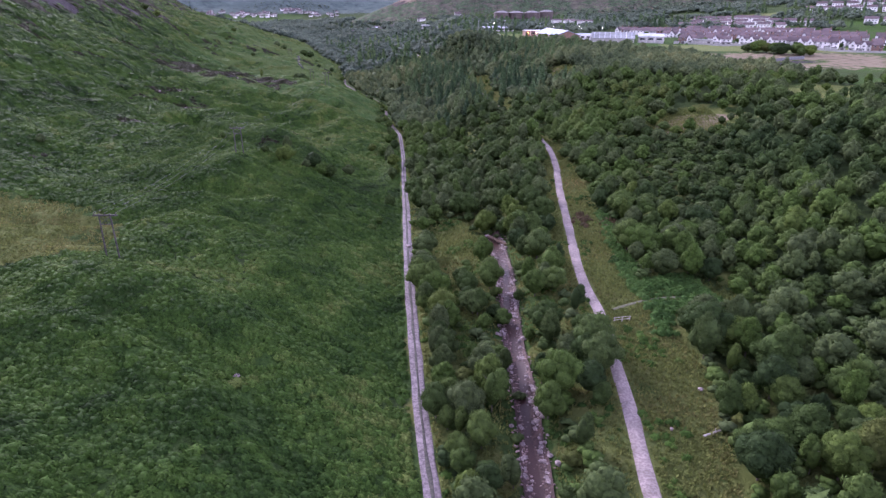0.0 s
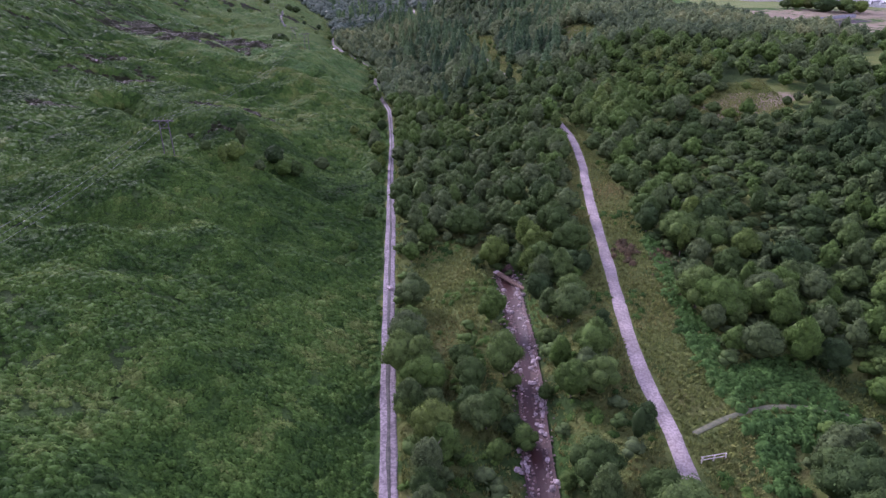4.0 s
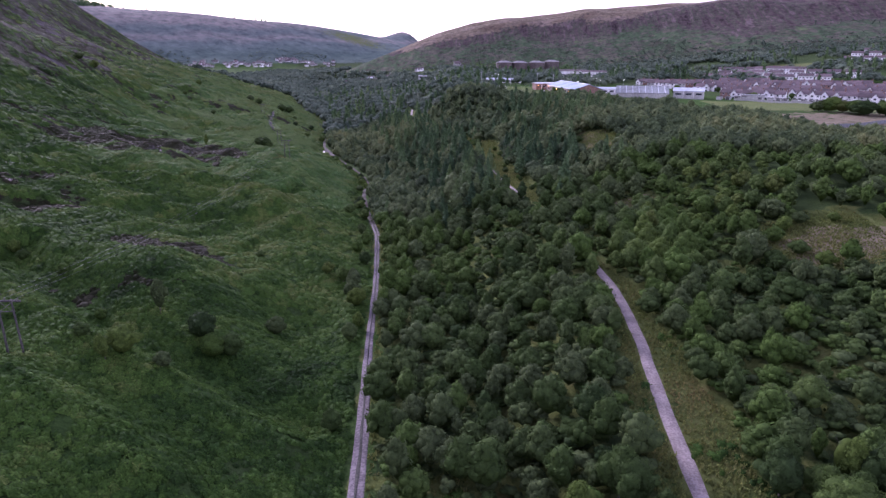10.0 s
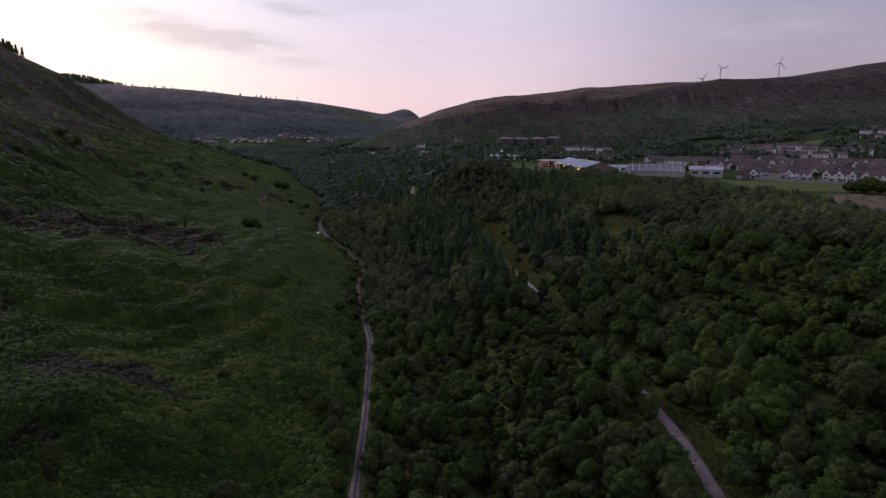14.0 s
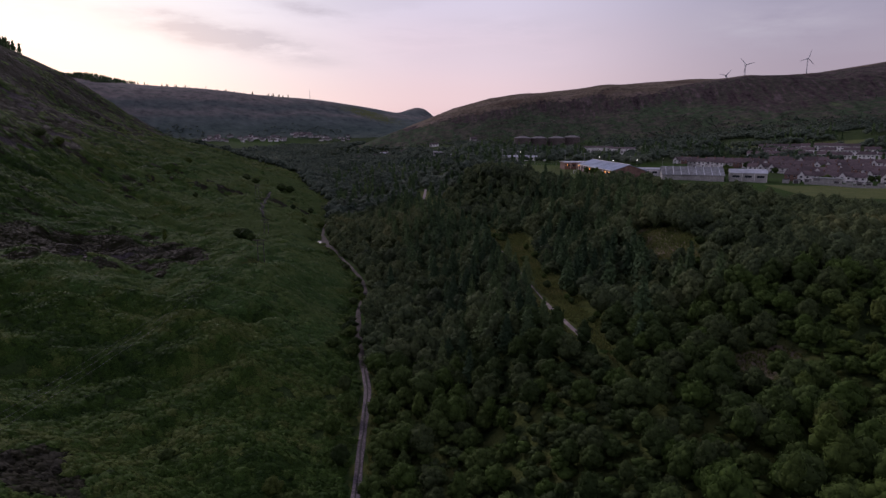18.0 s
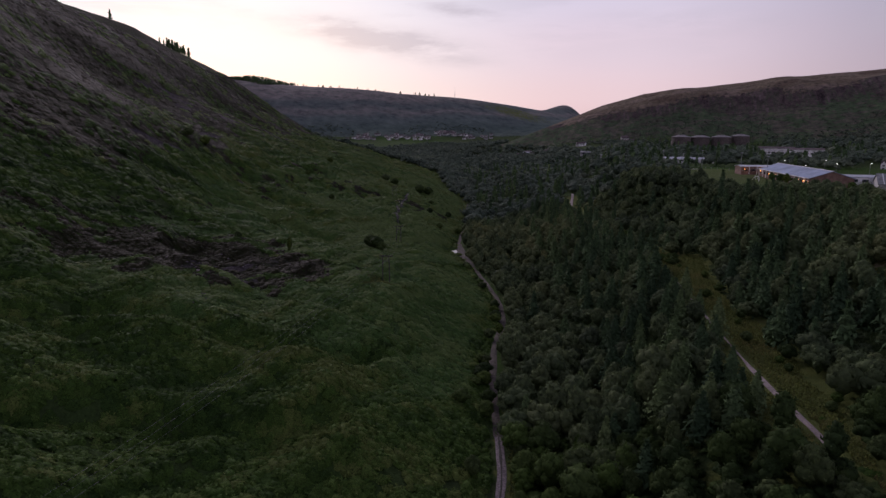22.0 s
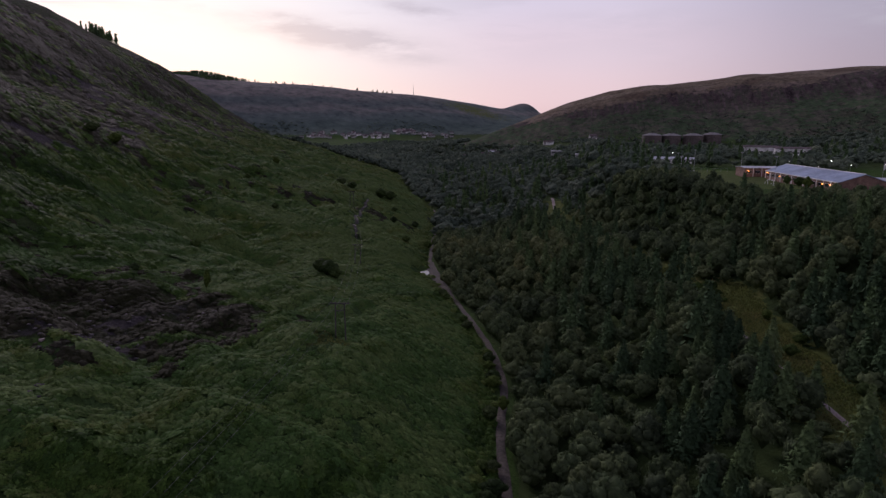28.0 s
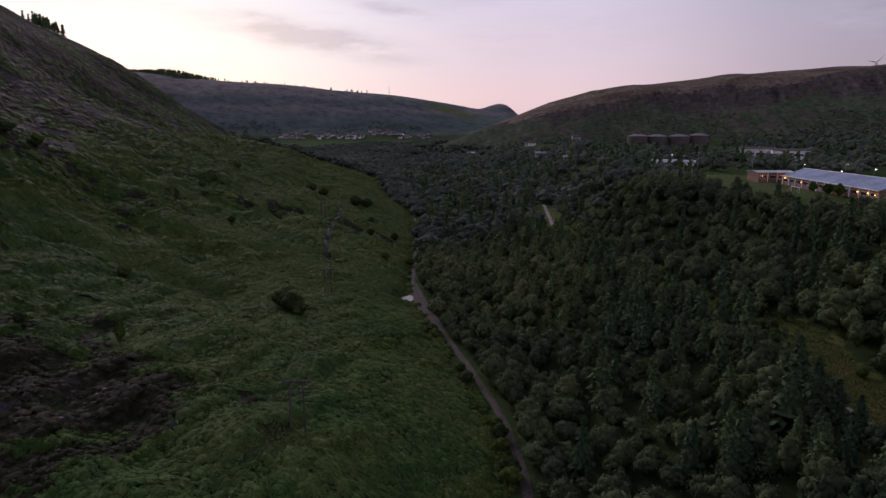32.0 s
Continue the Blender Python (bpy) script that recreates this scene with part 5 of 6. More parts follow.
# ---------------------------------------------------------------- power line on twin wooden poles
def twin_pole():
    root = tagged(new("power_pole"), "weathered twin-pole wooden electricity support with crossarm", "power pole", "hillside power line")
    for s in (-1, 1):
        p = part("post", rod_bm((s * 1.15, 0, -.4), (s * 1.0, 0, 9.0), .17, .13, 8), TIMBER, root)
        part("foot_brace", rod_bm((s * 1.15, 0, .3), (s * 1.15, .9, -.2), .05, .05, 6), TIMBER, root)
    part("crossarm", box_bm(4.4, .2, .28, (0, .21, 8.5), .02), TIMBER, root)
    part("lower_arm", box_bm(2.3, .12, .16, (0, .17, 6.9), .02), TIMBER, root)
    for s in (-1, 1):
        part("diagonal_brace", rod_bm((s * 1.05, .14, 6.9), (s * -.9, .14, 8.5), .04, .04, 6), TIMBER, root)
    for s in (-1.9, 0, 1.9):
        ins = part("insulator", rod_bm((s, .17, 8.75), (s, .17, 9.1), .07, .05, 8), GLAZE, root, "brown glazed insulator")
        part("cap", rod_bm((s, .17, 9.1), (s, .17, 9.16), .1, .08, 8), GLAZE, ins)
    return root


GLAZE = plain("brown_glaze", (.045, .036, .032), (.07, .055, .05), 20, .65, .002)
POLES = [(-60.5, 104.5), (-62.5, 187), (-68, 292), (-73, 399), (-104, 505), (-152, 640)]
pole_proto = twin_pole()
pole_tops = []
for i, (x, y) in enumerate(POLES):
    a, b = POLES[max(i - 1, 0)], POLES[min(i + 1, len(POLES) - 1)]
    turn = math.atan2(b[1] - a[1], b[0] - a[0]) - math.pi / 2
    if i == 2:
        pole_tops.append(None)
        continue
    m = Matrix.Translation((x, y, float(height(x, y)) - .1)) @ Matrix.Rotation(turn, 4, "Z")
    copy_thing(pole_proto, m)
    pole_tops.append([m @ Vector((s, .17, 9.15)) for s in (-1.9, 0, 1.9)])
pole_tops = [p for p in pole_tops if p]
CABLE = plain("dull_cable", (.10, .10, .10), (.16, .16, .16), 10, .6, .002)
for p, q in zip(pole_tops, pole_tops[1:]):
    for a, b in zip(p, q):
        vs, fs = [], []
        side = (b - a).cross(Vector((0, 0, 1))).normalized() * .018
        for k in range(13):
            t = k / 12
            c = a.lerp(b, t) - Vector((0, 0, (b - a).length * .10 * t * (1 - t)))
            vs += [c + side, c + Vector((0, 0, .022)), c - side]
        for k in range(12):
            for m_ in range(3):
                fs.append((3 * k + m_, 3 * k + (m_ + 1) % 3, 3 * k + 3 + (m_ + 1) % 3, 3 * k + 3 + m_))
        bm = mesh_from("power_cable", [v[:] for v in vs], fs, CABLE)
        tagged(part("power_cable", bm), "thin sagging overhead power cable between wooden poles", "cable", "power cables")


# ---------------------------------------------------------------- stream: stones, log bridge, boulders
def stone_mesh(seed):
    r = random.Random(seed)
    bm = bmesh.new()
    bmesh.ops.create_icosphere(bm, subdivisions=1, radius=.5)
    for v in bm.verts:
        v.co = Vector((v.co.x * r.uniform(.8, 1.25), v.co.y * r.uniform(.7, 1.1), v.co.z * r.uniform(.45, .7)))
    me = bpy.data.meshes.new("stone")
    bm.to_mesh(me)
    bm.free()
    me.materials.append(STONE)
    return me


def wet(name, colour, gloss, ripple):
    def build(n, l, b):
        b.inputs["Base Color"].default_value = (*colour, 1)
        b.inputs["Roughness"].default_value = gloss
        b.inputs["Specular IOR Level"].default_value = .5 if gloss < .2 else .15
        bump(n, l, b, noise_fac(n, l, 3.0, 4), ripple, .05)
    return material(name, build)


STONES = [stone_mesh(i) for i in range(6)]
srnd = random.Random(3)
for i in range(290):
    y = srnd.uniform(62, 160)
    bank = .5 + .5 * math.sin(y / 6.0)
    x = float(river_x(y)) + (srnd.gauss(1.5, .5) if srnd.random() < .35 + .5 * bank else -srnd.gauss(1.6, .45))
    s = srnd.uniform(.35, 1.3)
    part("stone", STONES[i % 6], parent=bed, at=pose(x, y, float(height(x, y)) + .28, 0, 0, srnd.uniform(0, 360)) @ Matrix.Diagonal((s, s, s, 1)))
WATER = wet("stream_water", (.038, .017, .014), .35, .8)
tagged(new("stream_water", ribbon("stream_water", lambda y: river_x(y) + .5 * np.sin(y / 7), -60, 164, 1.2, [(-.7, 0), (0, .01), (.7, 0)], WATER, .33)),
       "shallow reddish-brown stream water", "water", kind="structure")
log = tagged(new("log_bridge"), "narrow reddish timber footbridge across the stream", "footbridge")
RUSTWOOD = plain("reddish_timber", (.10, .062, .045), (.19, .125, .09), 4, .85, .02)
for k in range(2):
    part("beam", rod_bm((-4.4, (k - .5) * .55, .2), (4.2, (k - .5) * .5, .24), .26, .2, 8), RUSTWOOD, log)
for k in range(14):
    part("plank", box_bm(.5, 1.0, .06, (-3.9 + k * .58, 0, .46), .01), RUSTWOOD, log)
part("slab", box_bm(1.1, 1.2, .3, (-4.7, 0, .1), .05), STONE, log, "pale stone slab at its end")
log.matrix_basis = pose(14.9, 156.6, float(height(11, 158)) + .75, 0, 0, -57)

WHITEWOOD = plain("bleached_wood", (.38, .34, .30), (.52, .48, .44), 6, .85, .01)
gate = tagged(new("barrier_gate"), "pale timber barrier beside the gravel path", "gate")
for k in (-1.6, 0, 1.6):
    part("post", box_bm(.16, .16, 1.1, (k, 0, -.1), .02), WHITEWOOD, gate)
for h in (.35, .85):
    part("rail", box_bm(3.5, .07, .13, (0, .117, h), .01), WHITEWOOD, gate)
gate.matrix_basis = pose(34.4, 105, float(height(34.4, 105)), 0, 0, 12)
fallen = tagged(new("fallen_log"), "bleached fallen log lying in the grass", "log")
part("stem", rod_bm((-1.9, 0, .2), (1.9, 0, .16), .2, .11, 8), WHITEWOOD, fallen)
part("stub", rod_bm((.3, 0, .2), (.9, .45, .35), .06, .03, 6), WHITEWOOD, fallen)
fallen.matrix_basis = pose(38.8, 72.5, float(height(38.8, 72.5)), 0, 0, 25)
for x, y, s in [(33.2, 73.5, .8), (-30.5, 77.5, 1.3), (41, 83, 1.0), (-9.5, 157, 1.6), (-129, 287, 1.5), (-118, 365, 1.2), (21, 148, .9), (22, 146, .7), (20.5, 143, .8)]:
    b = part("boulder", stone_mesh(int(s * 100)))
    b.matrix_basis = pose(x, y, float(height(x, y)) + .15 * s, 0, 0, x * 40) @ Matrix.Diagonal((s, s, s * 1.2, 1))
    tagged(b, "pale grey boulder lying in the grass", "boulder", "boulders")
pool = bmesh.new()
bmesh.ops.create_circle(pool, cap_ends=True, segments=20, radius=1)
for v in pool.verts:
    v.co = Vector((v.co.x * (3.2 + .6 * math.sin(5 * v.co.y)), v.co.y * 4.6, 0))
STILL = wet("still_water", (.05, .05, .05), .04, .02)
tagged(part("puddle", pool, STILL, at=pose(-84.5, 541, float(track_z(541)) + .2)), "still puddle at the edge of the dirt track reflecting sky", "puddle", kind="structure")
# rocks on the screes and the heather patch, uncounted
rx, ry = scatter(-170, -60, 330, 460, 2.4, lambda a, b: zones(a, b, height(a, b))["rock"] * .7)
rv, rf, base = [], [], 0
for x, y in zip(rx, ry):
    me = STONES[int(rng.integers(0, 6))]
    co = np.array([v.co[:] for v in me.vertices]) * rng.uniform(.5, 1.6) * np.array([1.3, 1, .7]) + (x, y, float(height(x, y)) + .1)
    rv.append(co)
    rf.append(np.array([p.vertices[:] for p in me.polygons]) + base)
    base += len(co)
tagged(new("scree_rocks", mesh_from("scree_rocks", np.concatenate(rv), np.concatenate(rf), SCREE)), "grey broken rocks strewn over the heather slope", "rocks", kind="stuff")
px_, py_ = scatter(8, 20, 60, 162, .5, lambda a, b: .8 * np.exp(-((np.abs(a - river_x(b)) - 1.5) / .7) ** 2) + .12 * (np.abs(a - river_x(b)) < 1.5))
rv, rf, base = [], [], 0
for x, y in zip(px_, py_):
    me = STONES[int(rng.integers(0, 6))]
    co = np.array([v.co[:] for v in me.vertices]) * rng.uniform(.22, .6) + (x, y, float(height(x, y)) + .27)
    rv.append(co)
    rf.append(np.array([p.vertices[:] for p in me.polygons]) + base)
    base += len(co)
PEBBLE = plain("wet_pebbles", (.10, .062, .056), (.30, .215, .20), .9, .7, .02, coarse=.4)
tagged(new("pebbles", mesh_from("pebbles", np.concatenate(rv), np.concatenate(rf), PEBBLE)), "pinkish grey pebbles along the stream banks", "pebbles", kind="stuff")

# faint footpath branching from the gravel path at the barrier
ts = np.linspace(0, 1, 40)
fxs, fys = 33.6 + 25 * ts, 109.6 + 5.6 * np.sin(ts * 2.5) - 2.0 * ts ** 3
rows = []
for off, up in ((-.45, -.03), (-.2, .04), (.2, .04), (.45, -.03)):
    ys_ = fys + off
    rows.append(np.stack([fxs, ys_, height(fxs, ys_) + .09 + up], -1))
fv = np.stack(rows, 1)
fi = np.arange(160).reshape(40, 4)
ff = np.stack([fi[:-1, :-1], fi[1:, :-1], fi[1:, 1:], fi[:-1, 1:]], -1).reshape(-1, 4)
TURF = plain("worn_turf", (.075, .085, .042), (.125, .120, .068), 2.0, .95, .03)
tagged(new("footpath", mesh_from("footpath", fv.reshape(-1, 3), ff, TURF, smooth=True)), "faint trodden footpath through the grass", "path", kind="structure")

# ---------------------------------------------------------------- the town on the shelf
RENDER = plain("white_render", (.76, .74, .74), (.86, .85, .85), 1.5, .85, .01, per_object=.2)
BRICK = plain("brown_brick", (.17, .10, .08), (.26, .16, .13), 3, .9, .02)
SLATE = plain("brown_tiles", (.075, .054, .058), (.125, .092, .096), 2.5, .8, .03, per_object=.7)
SHEET = plain("pale_sheet_roof", (.42, .45, .50), (.54, .57, .62), .8, .45, .01)
BLUE_SHEET = plain("blue_grey_sheet_roof", (.20, .26, .38), (.27, .33, .45), .8, .5, .01)
RIBBED = plain("weathered_sheet_roof", (.17, .18, .18), (.27, .285, .285), .6, .6, .02)
CLAD = plain("cream_cladding", (.36, .355, .345), (.48, .475, .46), 1, .7, .01)
DOOR = plain("dark_paint", (.07, .06, .07), (.10, .09, .10), 5, .6, .003)
PANE = wet("window_glass", (.03, .035, .045), .08, .02)
TARMAC = plain("tarmac", (.045, .045, .048), (.065, .063, .066), 2, .9, .01)


def glow(name, colour, power):
    def build(n, l, b):
        b.inputs["Base Color"].default_value = (*colour, 1)
        b.inputs["Emission Color"].default_value = (*colour, 1)
        b.inputs["Emission Strength"].default_value = power
    return material(name, build)


SODIUM, WHITE_LAMP = glow("orange_lamp", (1.0, .33, .05), 7), glow("white_lamp", (1.0, .93, .8), 6)


def prism(w, d, h, at, over=0.0, thick=.22, bm=None):
    """A gabled roof of two slabs over a w by d plan, its ridge along x, rising h from the eaves at 'at'."""
    made = bm or bmesh.new()
    x0, y0, z0 = at
    hw, hd = w / 2 + over, d / 2 + over
    drop = over * h / (d / 2)
    for s in (-1, 1):
        lo, hi = (s * hd, -drop), (0, h)
        vs = []
        for x in (-hw, hw):
            for (yy, zz) in (lo, hi):
                for t in (0, thick):
                    vs.append(made.verts.new((x0 + x, y0 + yy, z0 + zz + t)))
        for f in ((0, 1, 3, 2), (4, 6, 7, 5), (0, 4, 5, 1), (2, 3, 7, 6), (0, 2, 6, 4), (1, 5, 7, 3)):
            made.faces.new([vs[i] for i in f])
    bmesh.ops.recalc_face_normals(made, faces=made.faces)
    return made


def gabled_wall(w, d, eaves, rise, at=(0, 0, 0), along="x"):
    """Walls with pointed gable ends."""
    bm = bmesh.new()
    x0, y0, z0 = at
    ring = [(-d / 2, 0), (d / 2, 0), (d / 2, eaves), (0, eaves + rise), (-d / 2, eaves)]
    a = [bm.verts.new((x0 - w / 2, y0 + p, z0 + q)) for p, q in ring]
    b = [bm.verts.new((x0 + w / 2, y0 + p, z0 + q)) for p, q in ring]
    bm.faces.new(a)
    bm.faces.new(b[::-1])
    for i in range(5):
        j = (i + 1) % 5
        bm.faces.new((a[i], b[i], b[j], a[j]))
    if along == "y":
        bmesh.ops.rotate(bm, cent=(x0, y0, z0), matrix=Matrix.Rotation(math.pi / 2, 3, "Z"), verts=bm.verts)
    bmesh.ops.recalc_face_normals(bm, faces=bm.faces)
    return bm


def window_part(parent, w, h, x, y, z, turn=0):
    f = part("window", box_bm(w, .12, h, (0, 0, 0), 0), RENDER, parent, at=pose(x, y, z, 0, 0, turn))
    part("pane", box_bm(w - .16, .06, h - .16, (0, -.05, .08)), PANE, f)
    return f


def terrace_house(wall_mat, gable=True):
    """A house of a row: ridge along the street, some with a steep gable to the front (-y)."""
    root = tagged(new("terraced_house"), "rendered terraced house with steep front gable and brown tiled roof" if gable else "plain rendered terraced house with long brown tiled roof", "house", "terraced houses")
    part("wall", gabled_wall(7.2, 8, 4.8, 2.6), wall_mat, root)
    part("roof", prism(7.2, 8, 2.6, (0, 0, 4.8), .25), SLATE, root)
    if gable:
        part("front_gable", gabled_wall(1.6, 3.8, 4.6, 2.6, (0, 0, 0), "y"), RENDER, root, at=pose(-1.2, -4.7, 0))
        g = prism(3.4, 3.8, 2.6, (0, 0, 0), .2)
        bmesh.ops.rotate(g, cent=(0, 0, 0), matrix=Matrix.Rotation(math.pi / 2, 3, "Z"), verts=g.verts)
        part("gable_roof", g, SLATE, root, at=pose(-1.2, -3.7, 4.6))
        window_part(root, 1.8, 1.3, -1.2, -5.5, .9)
        window_part(root, 1.5, 1.2, -1.2, -5.5, 3.3)
    else:
        part("lean_to", box_bm(2.6, 3.0, 2.5, (-1.4, -5.4, 0), .03), wall_mat, root)
        part("lean_to_roof", box_bm(2.8, 3.2, .18, (-1.4, -5.4, 2.5), .03), SLATE, root)
        window_part(root, 1.5, 1.2, -1.2, -4.0, 3.3)
    window_part(root, 1.2, 1.2, 2.0, -4.0, 3.2)
    part("door", box_bm(.95, .1, 2.05, (2.0, -4.02, 0)), DOOR, root)
    c = part("chimney", box_bm(.9, .6, 1.5, (3.0, 0, 7.0), .03), BRICK, root)
    part("pot", rod_bm((3.0, 0, 8.5), (3.0, 0, 8.85), .16, .12, 8), BRICK, c)
    return root


def estate_house():
    root = tagged(new("estate_house"), "white rendered semi-detached house with brown tiled roof", "house", "estate houses")
    part("wall", gabled_wall(13, 8.5, 5.6, 2.3), RENDER, root)
    part("roof", prism(13, 8.5, 2.3, (0, 0, 5.6), .35), SLATE, root)
    for x in (-4.6, -1.6, 1.6, 4.6):
        window_part(root, 1.4, 1.2, x, -4.27, 3.5)
    for x in (-4.6, 4.6):
        window_part(root, 1.8, 1.3, x, -4.27, .9)
    for x in (-1.6, 1.6):
        part("door", box_bm(.95, .1, 2.05, (x, -4.28, 0)), DOOR, root)
    part("chimney", box_bm(1.0, .7, 1.4, (0, 0, 7.4), .03), BRICK, root)
    return root


def put(proto, x, y, turn, sink=.4):
    return copy_thing(proto, Matrix.Translation((x, y, float(height(x, y)) - sink)) @ Matrix.Rotation(radians(turn), 4, "Z"))


terrace_a, terrace_b, estate = terrace_house(RENDER), terrace_house(CLAD), estate_house()
plain_a, plain_b, plain_c = terrace_house(RENDER, False), terrace_house(CLAD, False), terrace_house(BRICK, False)
trnd = random.Random(5)
ALONG, AWAY = Vector((.80, -.60)), Vector((.60, .80))
for row, (off, start, count) in enumerate([(0, 0, 21), (34, -10, 23), (70, -44, 28), (106, -92, 33), (144, -124, 31)]):
    shift, drop, run = 0.0, 0.0, 0
    for k in range(count):
        run -= 1
        if run < 0:                       # the rows are broken into terraces of a few houses, each stepped and set back a little
            run = trnd.randint(3, 6)
            shift, drop = trnd.uniform(-2.5, 2.5), trnd.uniform(-.5, 1.0)
            if trnd.random() < .6:
                continue
        c = Vector((214, 578)) + AWAY * (off + shift) + ALONG * (start + k * 7.25)
        gabled = trnd.random() < (.55 if row == 0 else .22)
        put(trnd.choice((terrace_a, terrace_a, terrace_b) if gabled else (plain_a, plain_a, plain_b, plain_a, plain_c)), c.x, c.y, -36.9, .4 + drop)
for x0, y0, x1, y1, count in ESTATE_ROWS:
    for k in range(count):
        t = (k + .5) / count
        put(estate, x0 + (x1 - x0) * t + trnd.uniform(-1.5, 1.5), y0 + (y1 - y0) * t + trnd.uniform(-2, 2), -35 + trnd.uniform(-5, 5))
for k in range(30):            # garden trees between the rows
    c = Vector((214, 578)) + AWAY * trnd.choice((17, 52, 88, 125, 165)) + ALONG * trnd.uniform(-60, 170)
    shrub(c.x, c.y, trnd.uniform(3, 6.5), 1.2, trnd.choice((0, 1, 3)))
# small garages and sheds behind the front row
def garage():
    root = tagged(new("garage"), "small flat-roofed concrete garage", "garage", "back garages")
    part("wall", box_bm(3.2, 5.2, 2.3), CLAD, root)
    part("roof", box_bm(3.5, 5.5, .18, (0, 0, 2.3), .03), TARMAC, root)
    part("door", box_bm(2.3, .08, 2.0, (0, -2.62, 0)), DOOR, root)
    return root


garage_proto = garage()
for k in range(26):
    c = Vector((214, 578)) - AWAY * trnd.uniform(13, 21) + ALONG * (k * 5.4 + trnd.uniform(-1, 1))
    put(garage_proto, c.x, c.y, -36.9 + trnd.choice((0, 180)), .1)
yard = tagged(new("yard_wall"), "long grey concrete yard wall along the field", "wall")
for k in range(24):
    c = Vector((212, 552)) - AWAY * 2 + ALONG * (k * 6.0)
    part("panel", box_bm(5.9, .2, 1.7, (0, 0, -.2)), CLAD, yard, at=pose(c.x, c.y, float(height(c.x, c.y)), 0, 0, -36.9))


# ---------------------------------------------------------------- school, warehouses and sheds
def hall(name, label, x, y, turn, w, d, eaves, rise, wall_mat, roof_mat, ribs=0, bays=0, base=-1.0, trim=False):
    """A long gabled building, its ridge along its own x."""
    root = tagged(new(name), label, "building")
    part("wall", gabled_wall(w, d, eaves - base, rise, (0, 0, base)), wall_mat, root)
    part("roof", prism(w, d, rise, (0, 0, eaves), .5, .3), roof_mat, root)
    if trim:          # white fascias along the eaves and a white ridge
        for s in (-1, 1):
            part("fascia", box_bm(w + .7, .18, .42, (0, s * (d / 2 + .62), eaves - .22)), RENDER, root, "white fascia")
        part("ridge_cap", box_bm(w + .7, .8, .22, (0, 0, eaves + rise + .22)), RENDER, root, "white ridge")
    for k in range(ribs):
        for s in (-1, 1):
            a = (-w / 2 + (k + .5) * w / ribs, s * (d / 2 + .4), eaves + .32 - .5 * rise / (d / 2) + .1)
            b = (a[0], 0, eaves + rise + .36)
            part("roof_rib", rod_bm(a, b, .2, .2, 4), SHEET, root)
    for k in range(bays):
        for s in (-1, 1):
            xx = -w / 2 + (k + .5) * w / bays
            window_part(root, w / bays * .62, min(1.6, eaves * .4), xx, s * (d / 2 + .03), eaves * .42, 0 if s < 0 else 180)
            part("pilaster", box_bm(.35, .3, eaves - .1, (xx + w / bays / 2, s * (d / 2 + .16), 0)), RENDER, root)
    root.matrix_basis = pose(x, y, float(height(x, y)), 0, 0, turn)
    return root


hall("school_hall", "long brick school building with blue-grey sheet roof and lit entrance", 109.3, 627, 94.5, 82, 22, 5.0, 3.7, BRICK, BLUE_SHEET, 0, 12, trim=True)
hall("school_wing", "low white-banded school wing with flat pale roof", 95, 684, 6, 20, 14, 5.2, .6, BRICK, SHEET, 0, 4)
hall("school_annex", "low white school annex with pale roof", 141, 609, -10, 36, 12, 4.6, .8, RENDER, SHEET, 0, 7)
hall("warehouse", "cream warehouse with ribbed pale sheet roof", 153, 586, -14, 37, 22, 3.2, 4.6, CLAD, RIBBED, 8, 0)
hall("storage_shed", "steel shed with pale roof and roller doors", 184, 574, -20, 21, 14, 5.0, 2.0, CLAD, SHEET, 0, 3)
hall("flat_store", "low grey flat-roofed store beside the field", 222, 553, -25, 15, 6, 3.0, .3, CLAD, RIBBED, 0, 0)
hall("clubhouse", "low white clubhouse behind the playing field", 58, 800, 4, 22, 10, 3.6, 1.4, RENDER, SHEET, 0, 4)
hall("clubhouse", "low white clubhouse behind the playing field", 80, 810, 4, 18, 9, 3.4, 1.2, RENDER, SHEET, 0, 3)
hall("factory", "long low pale-roofed factory up the valley", -12, 1075, 0, 46, 18, 4, 1.4, CLAD, RIBBED, 0, 6)
hall("factory", "long low pale-roofed factory up the valley", 8, 935, -4, 32, 15, 4, 1.4, CLAD, RIBBED, 0, 5)
hall("factory", "long low pale-roofed factory up the valley", -132, 1330, 0, 22, 12, 5, 1.5, CLAD, SHEET, 0, 5)
hall("flats_block", "white three-storey block of flats below the hill", 172, 945, -12, 34, 11, 9, 1.4, RENDER, SLATE, 0, 8)
hall("flats_block", "white three-storey block of flats below the hill", 196, 925, -12, 30, 11, 8, 1.4, RENDER, SLATE, 0, 7)


def lamp_thing(x, y, tall, mat, name="street_lamp", label="tall steel street lamp, lit", category="street lamp"):
    root = tagged(new(name), label, category, "street lamps")
    part("column", rod_bm((0, 0, -.3), (0, 0, tall), .11, .07, 8), METAL_GREY, root)
    part("arm", rod_bm((0, 0, tall), (0, -1.2, tall + .2), .05, .05, 6), METAL_GREY, root)
    head = part("lamp_head", box_bm(.5, .9, .22, (0, -1.4, tall + .1), .04), METAL_GREY, root)
    part("bulb", box_bm(.5, .8, .14, (0, -1.45, tall - .06), .03), mat, head, "glowing lamp")
    root.matrix_basis = pose(x, y, float(height(x, y)))
    return root


for x, y, h in [(120, 660, 8), (142, 672, 8), (168, 690, 8), (60, 775, 10), (150, 720, 8), (118, 700, 9)]:
    lamp_thing(x, y, h, WHITE_LAMP)


